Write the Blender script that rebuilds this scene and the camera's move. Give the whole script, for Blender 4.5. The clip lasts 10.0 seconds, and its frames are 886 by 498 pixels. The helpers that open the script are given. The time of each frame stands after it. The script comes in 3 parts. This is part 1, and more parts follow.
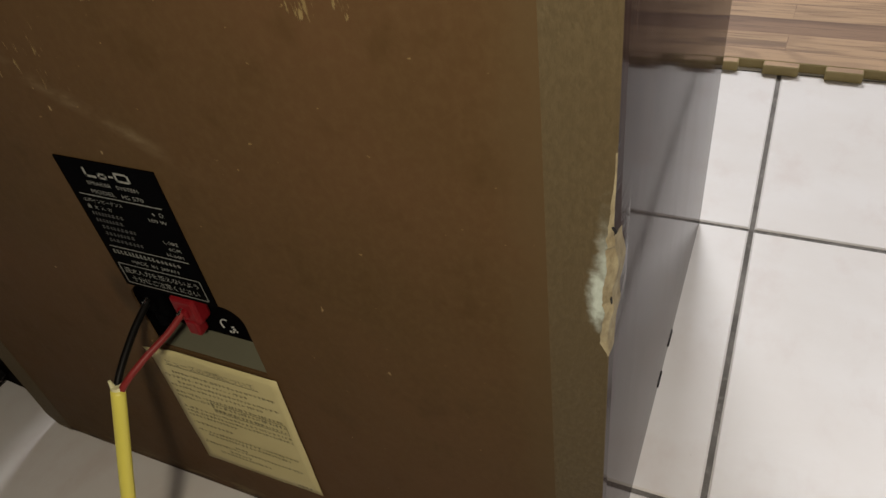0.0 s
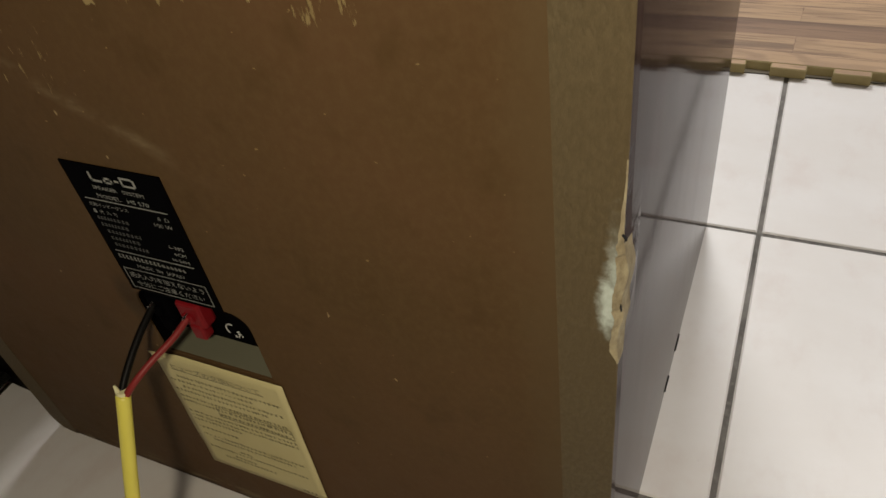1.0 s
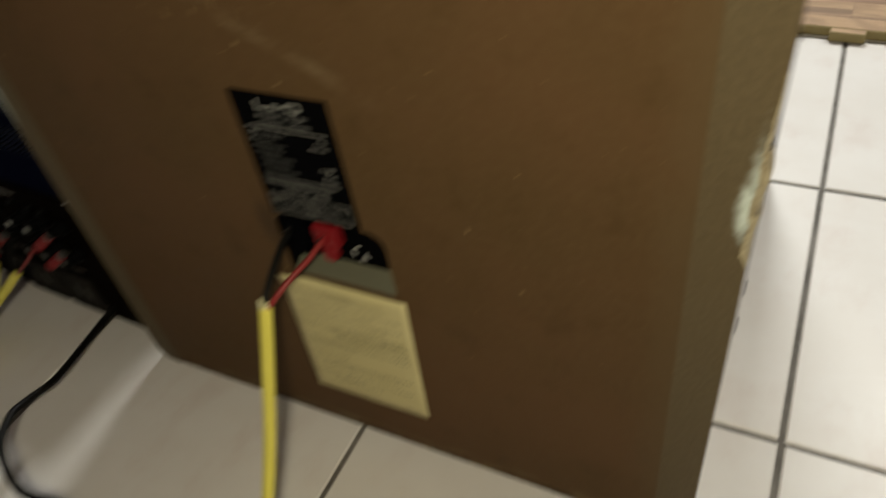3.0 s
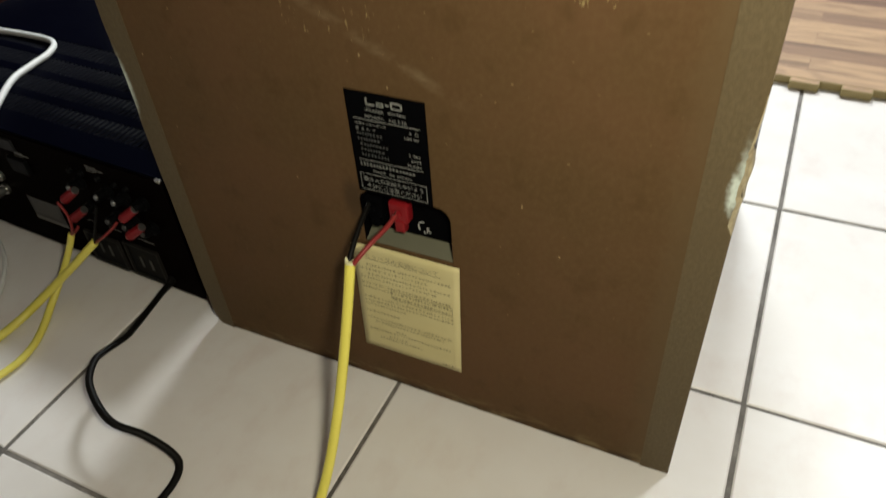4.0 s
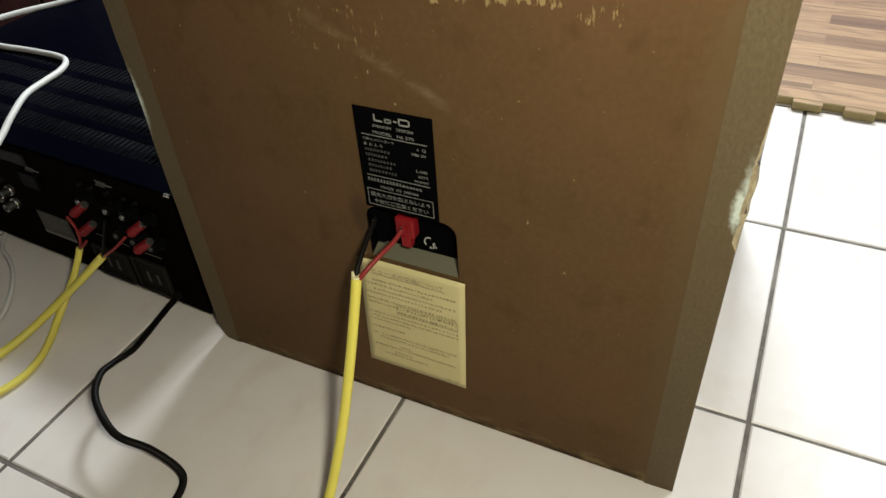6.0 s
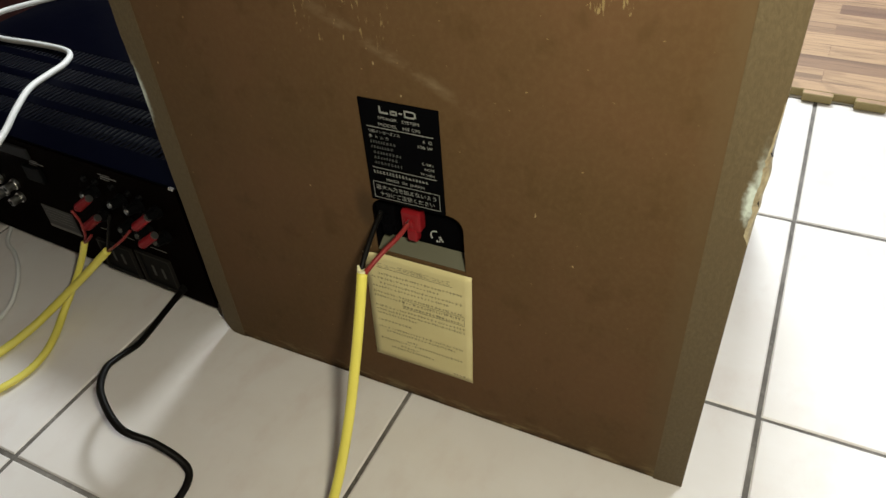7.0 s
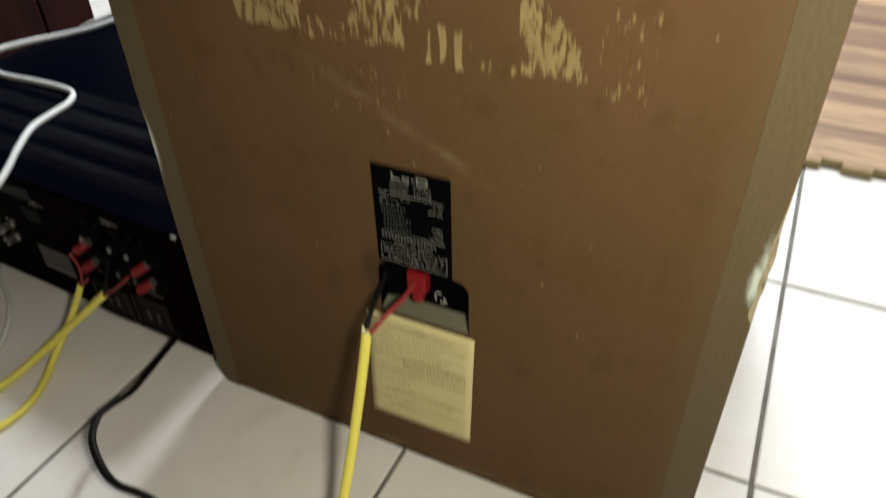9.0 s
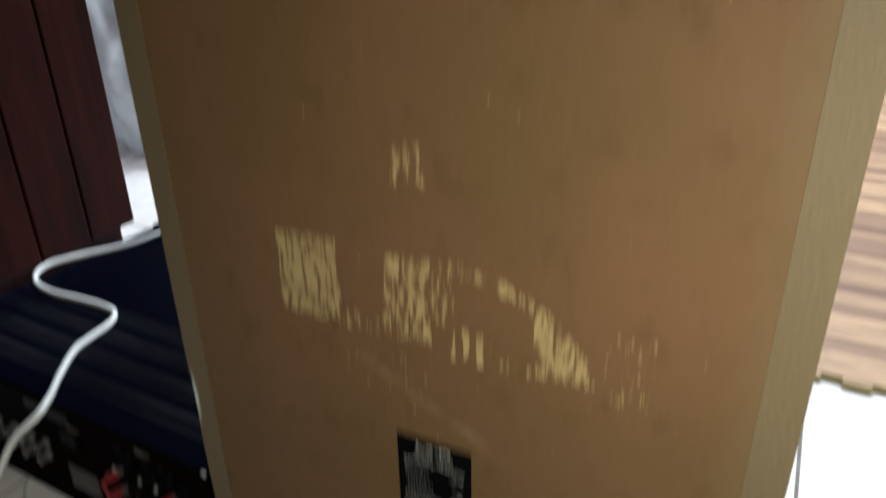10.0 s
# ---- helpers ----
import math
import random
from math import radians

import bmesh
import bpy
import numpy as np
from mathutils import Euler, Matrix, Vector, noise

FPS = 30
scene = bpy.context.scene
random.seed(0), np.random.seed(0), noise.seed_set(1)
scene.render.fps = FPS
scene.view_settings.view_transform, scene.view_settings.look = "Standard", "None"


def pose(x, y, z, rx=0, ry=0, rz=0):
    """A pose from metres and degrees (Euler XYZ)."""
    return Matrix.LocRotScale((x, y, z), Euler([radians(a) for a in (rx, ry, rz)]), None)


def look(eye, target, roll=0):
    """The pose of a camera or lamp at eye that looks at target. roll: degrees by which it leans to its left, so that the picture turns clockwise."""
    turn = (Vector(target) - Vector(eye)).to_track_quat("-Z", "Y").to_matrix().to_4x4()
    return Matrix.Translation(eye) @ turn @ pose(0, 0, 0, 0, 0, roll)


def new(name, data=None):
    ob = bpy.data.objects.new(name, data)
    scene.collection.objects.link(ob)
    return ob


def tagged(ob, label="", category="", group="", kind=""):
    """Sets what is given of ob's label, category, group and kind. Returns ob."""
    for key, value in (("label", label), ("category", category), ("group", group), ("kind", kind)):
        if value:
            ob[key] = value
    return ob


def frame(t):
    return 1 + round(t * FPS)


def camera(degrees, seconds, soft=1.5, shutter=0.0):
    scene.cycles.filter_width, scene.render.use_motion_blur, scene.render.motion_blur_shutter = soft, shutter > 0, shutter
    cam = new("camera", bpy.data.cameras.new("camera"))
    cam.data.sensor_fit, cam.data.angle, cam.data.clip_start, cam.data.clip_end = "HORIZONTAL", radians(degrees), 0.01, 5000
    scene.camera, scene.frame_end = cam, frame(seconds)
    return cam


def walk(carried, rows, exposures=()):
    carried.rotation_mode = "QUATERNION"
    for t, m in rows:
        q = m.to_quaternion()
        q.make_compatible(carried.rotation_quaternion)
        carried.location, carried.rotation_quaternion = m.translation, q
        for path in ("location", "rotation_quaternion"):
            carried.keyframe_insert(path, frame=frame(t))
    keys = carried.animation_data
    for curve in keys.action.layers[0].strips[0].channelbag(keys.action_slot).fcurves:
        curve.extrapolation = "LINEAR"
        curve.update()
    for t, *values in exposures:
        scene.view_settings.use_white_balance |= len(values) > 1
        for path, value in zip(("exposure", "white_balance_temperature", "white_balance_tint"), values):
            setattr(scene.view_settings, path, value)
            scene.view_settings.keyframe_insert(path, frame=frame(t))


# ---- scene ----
cam = camera(62.7, 10.0, 1.5, 0.8)
PATH = [
    (0, (0.42, -0.147, 0.401), (-0.313, 1.152, -0.932), -9.5),
    (0.5, (0.42, -0.146, 0.401), (-0.317, 1.151, -0.93), -9.7),
    (1, (0.418, -0.145, 0.401), (-0.326, 1.151, -0.928), -9.7),
    (1.5, (0.417, -0.148, 0.403), (-0.319, 1.151, -0.928), -9.5),
    (2, (0.413, -0.152, 0.407), (-0.316, 1.164, -0.911), -9.0),
    (2.5, (0.404, -0.161, 0.408), (-0.326, 1.144, -0.92), -8.7),
    (3, (0.392, -0.199, 0.411), (-0.384, 1.036, -0.957), -10.3),
    (3.2, (0.385, -0.233, 0.42), (-0.375, 0.996, -0.963), -8.6),
    (4.3, (0.387, -0.306, 0.462), (-0.312, 1.066, -0.816), -3.7),
    (4.5, (0.387, -0.306, 0.46), (-0.332, 1.074, -0.796), -4.1),
    (5, (0.39, -0.31, 0.462), (-0.338, 1.059, -0.802), -4.3),
    (5.5, (0.389, -0.309, 0.46), (-0.324, 1.059, -0.812), -3.9),
    (7, (0.385, -0.304, 0.455), (-0.341, 1.038, -0.838), -4.6),
    (7.5, (0.385, -0.303, 0.452), (-0.335, 1.038, -0.845), -4.8),
    (8, (0.387, -0.302, 0.447), (-0.3, 1.032, -0.875), -4.7),
    (8.5, (0.38, -0.299, 0.445), (-0.288, 1.039, -0.883), -4.4),
    (9, (0.369, -0.303, 0.473), (-0.334, 1.114, -0.751), -1.5),
    (9.2, (0.367, -0.305, 0.485), (-0.339, 1.144, -0.698), -1.4),
    (9.5, (0.362, -0.306, 0.488), (-0.356, 1.173, -0.651), -1.4),
    (9.8, (0.365, -0.312, 0.513), (-0.432, 1.264, -0.424), -0.9),
    (10, (0.363, -0.306, 0.558), (-0.449, 1.302, -0.31), -1.2),
    (10.1, (0.362, -0.303, 0.581), (-0.458, 1.321, -0.253), -1.3),
]
EXPOSURES = [(0, -0.87, 6650, 9), (1.5, -0.88, 7000, 6.5), (2.5, -0.87, 7250, 4), (3.2, -0.50, 6800, 2), (4.3, -0.16, 6450, 2), (8.5, -0.05, 6400, 2.5), (9.2, 0.0, 6350, 2.5), (9.5, 0.12, 6300, 2.5), (10, 0.17, 5800, 3)]
walk(cam, [(t, look(eye, target, roll)) for t, eye, target, roll in PATH], EXPOSURES)

# ---- world and lamps ----
world = bpy.data.worlds.new("world")
scene.world = world
world.use_nodes = True
world.node_tree.nodes["Background"].inputs["Color"].default_value = (0.9, 0.95, 1.0, 1)
world.node_tree.nodes["Background"].inputs["Strength"].default_value = 0.02


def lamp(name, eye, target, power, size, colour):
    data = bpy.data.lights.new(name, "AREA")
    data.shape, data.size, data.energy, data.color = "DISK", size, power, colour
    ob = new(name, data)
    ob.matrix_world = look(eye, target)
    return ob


# two ceiling lamps of the room beyond, out of view
lamp("ceiling_lamp", (-0.10, 2.2, 2.42), (-0.10, 2.0, 0), 105, 0.75, (0.95, 0.96, 1.0))
lamp("ceiling_lamp_side", (1.30, 1.70, 2.42), (1.30, 1.60, 0), 49, 0.50, (0.95, 0.95, 1.0))
# added unseen lamp fixed in mid-air; brightens the loudspeaker back like a phone torch
lamp("torch_fill", (0.446, -0.290, 0.508), (0.32, 0.0, 0.24), 2.40, 0.05, (1.0, 0.90, 0.72))


# ---- materials ----
class Nodes:
    """Short hands for a procedural material."""

    def __init__(self, name):
        self.mat = bpy.data.materials.new(name)
        self.mat.use_nodes = True
        self.tree = self.mat.node_tree
        self.bsdf = self.tree.nodes["Principled BSDF"]
        self.coord = self.tree.nodes.new("ShaderNodeTexCoord").outputs["Object"]

    def node(self, kind, **inputs):
        n = self.tree.nodes.new(kind)
        for key, value in inputs.items():
            self.put(n.inputs[key.replace("_", " ")], value)
        return n

    def put(self, socket, value):
        if isinstance(value, bpy.types.NodeSocket):
            self.tree.links.new(value, socket)
        else:
            socket.default_value = value

    def op(self, kind, a, b=0.0, clamp=False):
        n = self.tree.nodes.new("ShaderNodeMath")
        n.operation, n.use_clamp = kind, clamp
        self.put(n.inputs[0], a)
        self.put(n.inputs[1], b)
        return n.outputs[0]

    def xyz(self):
        n = self.node("ShaderNodeSeparateXYZ", Vector=self.coord)
        return n.outputs[0], n.outputs[1], n.outputs[2]

    def noise(self, scale, detail=4.0, stretch=(1, 1, 1), rough=0.55, shift=(0, 0, 0)):
        m = self.node("ShaderNodeMapping", Vector=self.coord, Scale=stretch, Location=shift)
        return self.node("ShaderNodeTexNoise", Vector=m.outputs[0], Scale=scale, Detail=detail, Roughness=rough).outputs["Fac"]

    def ramp(self, value, low, high):
        n = self.node("ShaderNodeMapRange", Value=value)
        n.inputs["From Min"].default_value, n.inputs["From Max"].default_value = low, high
        n.interpolation_type = "SMOOTHSTEP"
        return n.outputs[0]

    def mix(self, fac, a, b, blend="MIX"):
        n = self.tree.nodes.new("ShaderNodeMix")
        n.data_type, n.blend_type = "RGBA", blend
        self.put(n.inputs[0], fac)
        for socket, value in ((n.inputs[6], a), (n.inputs[7], b)):
            self.put(socket, (*value, 1) if isinstance(value, tuple) else value)
        return n.outputs[2]

    def bump(self, height, distance, strength=1.0):
        n = self.node("ShaderNodeBump", Height=height, Distance=distance, Strength=strength)
        self.put(self.bsdf.inputs["Normal"], n.outputs[0])

    def done(self, colour, rough=0.5, metal=0.0, spec=0.5, coat=0.0):
        self.put(self.bsdf.inputs["Base Color"], (*colour, 1) if isinstance(colour, tuple) else colour)
        self.put(self.bsdf.inputs["Roughness"], rough)
        self.bsdf.inputs["Metallic"].default_value = metal
        self.bsdf.inputs["Specular IOR Level"].default_value = spec
        self.bsdf.inputs["Coat Weight"].default_value = coat
        self.bsdf.inputs["Coat Roughness"].default_value = 0.06
        return self.mat

    def box(self, x, z, x0, x1, z0, z1):
        """Signed distance to a rectangle on the back of the cabinet."""
        dx = self.op("SUBTRACT", self.op("ABSOLUTE", self.op("SUBTRACT", x, (x0 + x1) / 2)), (x1 - x0) / 2)
        dz = self.op("SUBTRACT", self.op("ABSOLUTE", self.op("SUBTRACT", z, (z0 + z1) / 2)), (z1 - z0) / 2)
        return self.op("MAXIMUM", dx, dz)

    def disc(self, x, z, cx, cz, rx, rz):
        """About the signed distance to an ellipse, in metres of its width."""
        ax = self.op("MULTIPLY", self.op("SUBTRACT", x, cx), 1 / rx)
        az = self.op("MULTIPLY", self.op("SUBTRACT", z, cz), 1 / rz)
        r = self.op("SQRT", self.op("ADD", self.op("MULTIPLY", ax, ax), self.op("MULTIPLY", az, az)))
        return self.op("MULTIPLY", self.op("SUBTRACT", r, 1.0), rx)


def plain(name, colour, rough=0.5, metal=0.0, spread=0.12, scale=90.0, bump=0.0002, spec=0.5, coat=0.0):
    n = Nodes(name)
    v = n.noise(scale, 5)
    w = n.noise(scale / 9, 3)
    c = n.mix(n.op("MULTIPLY", n.op("ADD", v, w), 0.5), tuple(k * (1 - spread) for k in colour), tuple(min(1, k * (1 + spread)) for k in colour))
    if bump:
        n.bump(v, bump)
    return n.done(c, n.op("ADD", n.op("MULTIPLY", w, 0.16), rough - 0.08), metal, spec, coat)


def back_board():
    """Brown painted board, scuffed, with the torn remains of an old sticker."""
    n = Nodes("brown_board")
    x, y, z = n.xyz()
    wide, fine, grain = n.noise(7, 3), n.noise(300, 5, (1, 1, 0.85), 0.65), n.noise(60, 4)
    base = n.mix(n.ramp(wide, 0.3, 0.7), (0.088, 0.0520, 0.0225), (0.107, 0.0575, 0.0275))
    base = n.mix(n.op("MULTIPLY", n.ramp(fine, 0.35, 0.75), 0.34), base, (0.122, 0.078, 0.036))
    mottle = n.noise(42, 4, (1, 1, 0.8), 0.6, (2, 0, 9))
    base = n.mix(n.op("MULTIPLY", n.ramp(mottle, 0.52, 0.72), 0.35), base, (0.060, 0.034, 0.012))
    fleck = n.ramp(n.noise(420, 2, (0.55, 1, 1), 0.5, (8, 0, 2)), 0.735, 0.79)
    base = n.mix(n.op("MULTIPLY", fleck, 0.55), base, (0.30, 0.215, 0.10))
    # torn paper: rectangles, an arch and drips, eaten away by an upright grain
    def cover(d, strength, soft=0.0025):
        return n.op("MULTIPLY", n.ramp(n.op("ADD", d, n.op("MULTIPLY", big, 0.010)), soft, -soft), strength)

    big = n.op("SUBTRACT", n.noise(85, 3, (1, 1, 0.5)), 0.5)
    arch = n.op("SUBTRACT", n.op("ABSOLUTE", n.disc(x, z, 0.206, 0.318, 0.086, 0.064)), 0.005)
    arch = n.op("MAXIMUM", arch, n.op("MAXIMUM", n.op("SUBTRACT", 0.329, z), n.op("SUBTRACT", 0.192, x)))
    under = n.op("MAXIMUM", n.disc(x, z, 0.206, 0.318, 0.086, 0.064), n.box(x, z, 0.259, 0.296, 0.3275, 0.372))
    comb = n.op("MULTIPLY", n.op("SINE", n.op("MULTIPLY", x, 760.0)), 0.003)
    drips = n.op("MAXIMUM", n.box(x, z, 0.212, 0.236, 0.326, 0.345), comb)
    full = cover(n.box(x, z, 0.096, 0.1405, 0.331, 0.385), 0.76, 0.0016)
    for d, strength in ((n.box(x, z, 0.169, 0.201, 0.330, 0.384), 0.67), (n.box(x, z, 0.196, 0.216, 0.345, 0.386), 0.55), (arch, 0.62), (under, 0.70), (drips, 0.92), (n.box(x, z, 0.240, 0.262, 0.326, 0.334), 0.5),
                        (n.box(x, z, 0.298, 0.324, 0.322, 0.366), 0.45), (n.box(x, z, 0.136, 0.166, 0.328, 0.340), 0.55), (n.box(x, z, 0.176, 0.199, 0.425, 0.449), 0.58), (n.box(x, z, 0.174, 0.203, 0.418, 0.456), 0.35), (n.box(x, z, 0.140, 0.206, 0.288, 0.318), 0.40),
                        (n.box(x, z, 0.085, 0.32, 0.318, 0.400), 0.16)):
        full = n.op("MAXIMUM", full, cover(d, strength, 0.003))
    torn = n.noise(300, 5, (1, 1, 0.27), 0.62)
    limit = n.op("SUBTRACT", 0.80, n.op("MULTIPLY", full, 0.485))
    paper = n.op("MULTIPLY", n.ramp(n.op("SUBTRACT", torn, limit), -0.015, 0.06), 0.82)
    paper_colour = n.mix(n.ramp(grain, 0.3, 0.7), (0.33, 0.25, 0.115), (0.24, 0.175, 0.078))
    # pale scratches and specks
    speck = n.ramp(n.noise(170, 2, (1, 1, 0.7), 0.5, (3, 0, 5)), 0.745, 0.785)
    along = n.op("ADD", n.op("MULTIPLY", x, 0.50), z)
    rub = n.ramp(n.op("ABSOLUTE", n.op("SUBTRACT", along, 0.386)), 0.006, 0.0)
    rub = n.op("MULTIPLY", rub, n.ramp(n.op("ABSOLUTE", n.op("SUBTRACT", x, 0.19)), 0.07, 0.02))
    rub = n.op("MULTIPLY", rub, n.ramp(n.noise(120, 4, (0.5, 1, 1)), 0.35, 0.8))
    rim = n.ramp(n.op("ADD", x, n.op("MULTIPLY", big, 0.02)), 0.350, 0.372)
    base = n.mix(n.op("MULTIPLY", rim, 0.6), base, (0.106, 0.072, 0.036))
    c = n.mix(n.op("MULTIPLY", rub, 0.45), base, (0.33, 0.26, 0.16))
    c = n.mix(n.op("MULTIPLY", speck, 0.7), c, (0.42, 0.32, 0.17))
    c = n.mix(paper, c, paper_colour)
    # darker oval left of the cup: its shadow painted into the board colour
    cup_shadow = n.ramp(n.disc(x, z, 0.168, 0.180, 0.007, 0.014), 0.004, -0.004)
    c = n.mix(n.op("MULTIPLY", cup_shadow, 0.55), c, (0.035, 0.024, 0.014))
    n.bump(n.op("ADD", n.op("MULTIPLY", fine, 0.5), paper), 0.00018)
    edge_wear = n.op("MULTIPLY", n.ramp(z, 0.017, 0.004), n.ramp(n.noise(110, 4, (0.45, 1, 1.6)), 0.46, 0.62))
    c = n.mix(n.op("MULTIPLY", edge_wear, 0.75), c, (0.19, 0.145, 0.075))
    # broken darker band along the lowest 7 mm of the board
    foot_band = n.op("MULTIPLY", n.ramp(z, 0.0075, 0.0025), n.ramp(n.noise(60, 4, (1, 1, 2), 0.6, (5, 2, 1)), 0.38, 0.55))
    c = n.mix(n.op("MULTIPLY", foot_band, 0.8), c, (0.022, 0.016, 0.010))
    return n.done(c, n.op("ADD", n.op("MULTIPLY", grain, 0.2), 0.45), 0.0, 0.07)


def edge_board():
    """Raw, olive-brown particle board edge with a whitish bruise."""
    n = Nodes("board_edge")
    x, y, z = n.xyz()
    flakes = n.noise(520, 4, (1, 1, 0.6), 0.62)
    wide = n.noise(25, 3)
    c = n.mix(n.ramp(flakes, 0.34, 0.70), (0.094, 0.069, 0.035), (0.118, 0.088, 0.046))
    c = n.mix(n.op("MULTIPLY", n.ramp(wide, 0.35, 0.7), 0.5), c, (0.098, 0.070, 0.035))
    d = n.op("MINIMUM", n.disc(x, z, 0.3862, 0.2430, 0.0027, 0.0110), n.disc(x, z, 0.3874, 0.258, 0.0016, 0.012))
    d = n.op("MINIMUM", d, n.disc(x, z, 0.0020, 0.232, 0.0026, 0.017))
    d = n.op("ADD", d, n.op("MULTIPLY", n.op("SUBTRACT", n.noise(300, 4), 0.5), 0.004))
    bruise = n.op("MULTIPLY", n.ramp(d, 0.0018, -0.0024), n.op("ADD", n.op("MULTIPLY", flakes, 0.5), n.ramp(z, 0.276, 0.244)), True)
    bruise = n.op("MULTIPLY", bruise, 0.9)
    c = n.mix(bruise, c, n.mix(flakes, (0.42, 0.48, 0.42), (0.70, 0.77, 0.72)))
    n.bump(flakes, 0.0005)
    return n.done(c, 0.65, 0.0, 0.25)


def chip_board():
    n = Nodes("broken_board")
    f = n.noise(330, 5, (1, 1, 0.5), 0.65)
    n.bump(f, 0.0006)
    return n.done(n.mix(n.ramp(f, 0.3, 0.7), (0.24, 0.190, 0.110), (0.41, 0.350, 0.220)), 0.75)


def veneer():
    """Glossy dark vinyl veneer with fine upright grain."""
    n = Nodes("dark_veneer")
    n.bsdf.inputs["IOR"].default_value = 1.04
    g = n.noise(90, 6, (1, 1, 0.06), 0.65)
    w = n.noise(9, 3, (1, 1, 0.4))
    c = n.mix(n.ramp(g, 0.3, 0.7), (0.034, 0.021, 0.020), (0.066, 0.042, 0.038))
    n.bump(w, 0.0006, 0.35)
    return n.done(c, n.op("ADD", n.op("MULTIPLY", g, 0.06), 0.045), 0.0, 0.5, 0.0)


def tile_glaze():
    """Off-white glazed floor tile with faint rosy clouds; each tile a little different."""
    n = Nodes("floor_tile_glaze")
    rnd = n.tree.nodes.new("ShaderNodeObjectInfo").outputs["Random"]
    geo = n.tree.nodes.new("ShaderNodeNewGeometry").outputs["Position"]
    n.coord = geo
    cloud, wisp, fine = n.noise(9, 5, (1, 1.6, 1), 0.6), n.noise(26, 5, (1, 0.6, 1), 0.6), n.noise(420, 2)
    c = n.mix(n.ramp(cloud, 0.35, 0.7), (0.765, 0.728, 0.700), (0.800, 0.772, 0.755))
    c = n.mix(n.op("MULTIPLY", n.ramp(wisp, 0.48, 0.75), 0.6), c, (0.70, 0.625, 0.592))
    c = n.mix(n.op("MULTIPLY", rnd, 0.16), c, (0.62, 0.60, 0.585))
    dust = n.ramp(n.noise(300, 3, shift=(7, 3, 0)), 0.72, 0.80)
    c = n.mix(n.op("MULTIPLY", dust, 0.25), c, (0.38, 0.34, 0.30))
    n.bump(n.op("ADD", n.op("MULTIPLY", fine, 0.2), cloud), 0.0004, 0.5)
    return n.done(c, n.op("ADD", n.op("MULTIPLY", wisp, 0.12), 0.32))


def grout():
    n = Nodes("dirty_grout")
    f, w = n.noise(260, 5), n.noise(14, 4)
    c = n.mix(n.ramp(w, 0.35, 0.68), (0.19, 0.175, 0.16), (0.065, 0.058, 0.050))
    c = n.mix(n.op("MULTIPLY", n.ramp(f, 0.45, 0.75), 0.5), c, (0.33, 0.31, 0.28))
    n.bump(f, 0.0008)
    return n.done(c, 0.85)


def wood_print():
    """Wood strips printed on foam."""
    n = Nodes("wood_print_foam")
    b = n.tree.nodes.new("ShaderNodeTexBrick")
    b.offset, b.squash = 0.37, 1.0
    m = n.node("ShaderNodeMapping", Vector=n.coord, Location=(0.06, 0.012, 0))
    n.put(b.inputs["Vector"], m.outputs[0])
    for key, value in (("Scale", 1.0), ("Brick Width", 0.26), ("Row Height", 0.036), ("Mortar Size", 0.0004), ("Mortar Smooth", 0.1), ("Bias", 0.0)):
        b.inputs[key].default_value = value
    for key, value in (("Color1", (0.0, 0.0, 0.0, 1)), ("Color2", (1.0, 1.0, 1.0, 1)), ("Mortar", (0.55, 0.55, 0.55, 1))):
        b.inputs[key].default_value = value
    # each strip has its own piece of figure
    shift = n.node("ShaderNodeCombineXYZ", X=n.op("MULTIPLY", b.outputs["Color"], 7.0), Y=n.op("MULTIPLY", b.outputs["Color"], 3.0))
    moved = n.node("ShaderNodeVectorMath", **{"Vector": n.coord})
    n.put(moved.inputs[1], shift.outputs[0])
    n.coord = moved.outputs[0]
    figure = n.noise(8, 3, (0.30, 1.6, 1), 0.5)
    rings = n.op("SINE", n.op("MULTIPLY", figure, 60.0))
    grain = n.noise(38, 6, (0.05, 1.8, 1), 0.66)
    pores = n.noise(170, 5, (0.07, 1.4, 1), 0.66, (1, 4, 0))
    tone = n.op("ADD", n.op("MULTIPLY", b.outputs["Color"], 0.75), n.op("MULTIPLY", figure, 0.30))
    c = n.mix(n.ramp(tone, 0.15, 0.95), (0.43, 0.272, 0.148), (0.140, 0.066, 0.038))
    c = n.mix(n.op("MULTIPLY", n.ramp(rings, 0.2, 1.0), 0.30), c, (0.125, 0.062, 0.030))
    c = n.mix(n.op("MULTIPLY", n.ramp(grain, 0.50, 0.66), 0.62), c, (0.10, 0.048, 0.025))
    c = n.mix(n.op("MULTIPLY", n.ramp(pores, 0.50, 0.66), 0.55), c, (0.10, 0.050, 0.030))
    n.bump(n.noise(700, 2), 0.0003)
    return n.done(c, 0.55)


def sheet_paper():
    n = Nodes("yellowed_paper")
    w = n.noise(30, 4)
    c = n.mix(w, (0.55, 0.475, 0.225), (0.67, 0.60, 0.33))
    n.bump(n.noise(40, 3), 0.0006, 0.5)
    return n.done(c, 0.6)


def mahogany():
    n = Nodes("dark_red_wood")
    g = n.noise(40, 6, (1, 1, 0.07), 0.65)
    n.bump(g, 0.0004)
    return n.done(n.mix(n.ramp(g, 0.3, 0.7), (0.008, 0.0018, 0.0015), (0.024, 0.0045, 0.0032)), 0.45, spec=0.06)


def bag_film():
    n = Nodes("white_film")
    n.bsdf.inputs["Transmission Weight"].default_value = 0.25
    n.bsdf.inputs["IOR"].default_value = 1.2
    return n.done(n.mix(n.noise(12, 4), (0.72, 0.75, 0.80), (0.86, 0.88, 0.90)), 0.2)


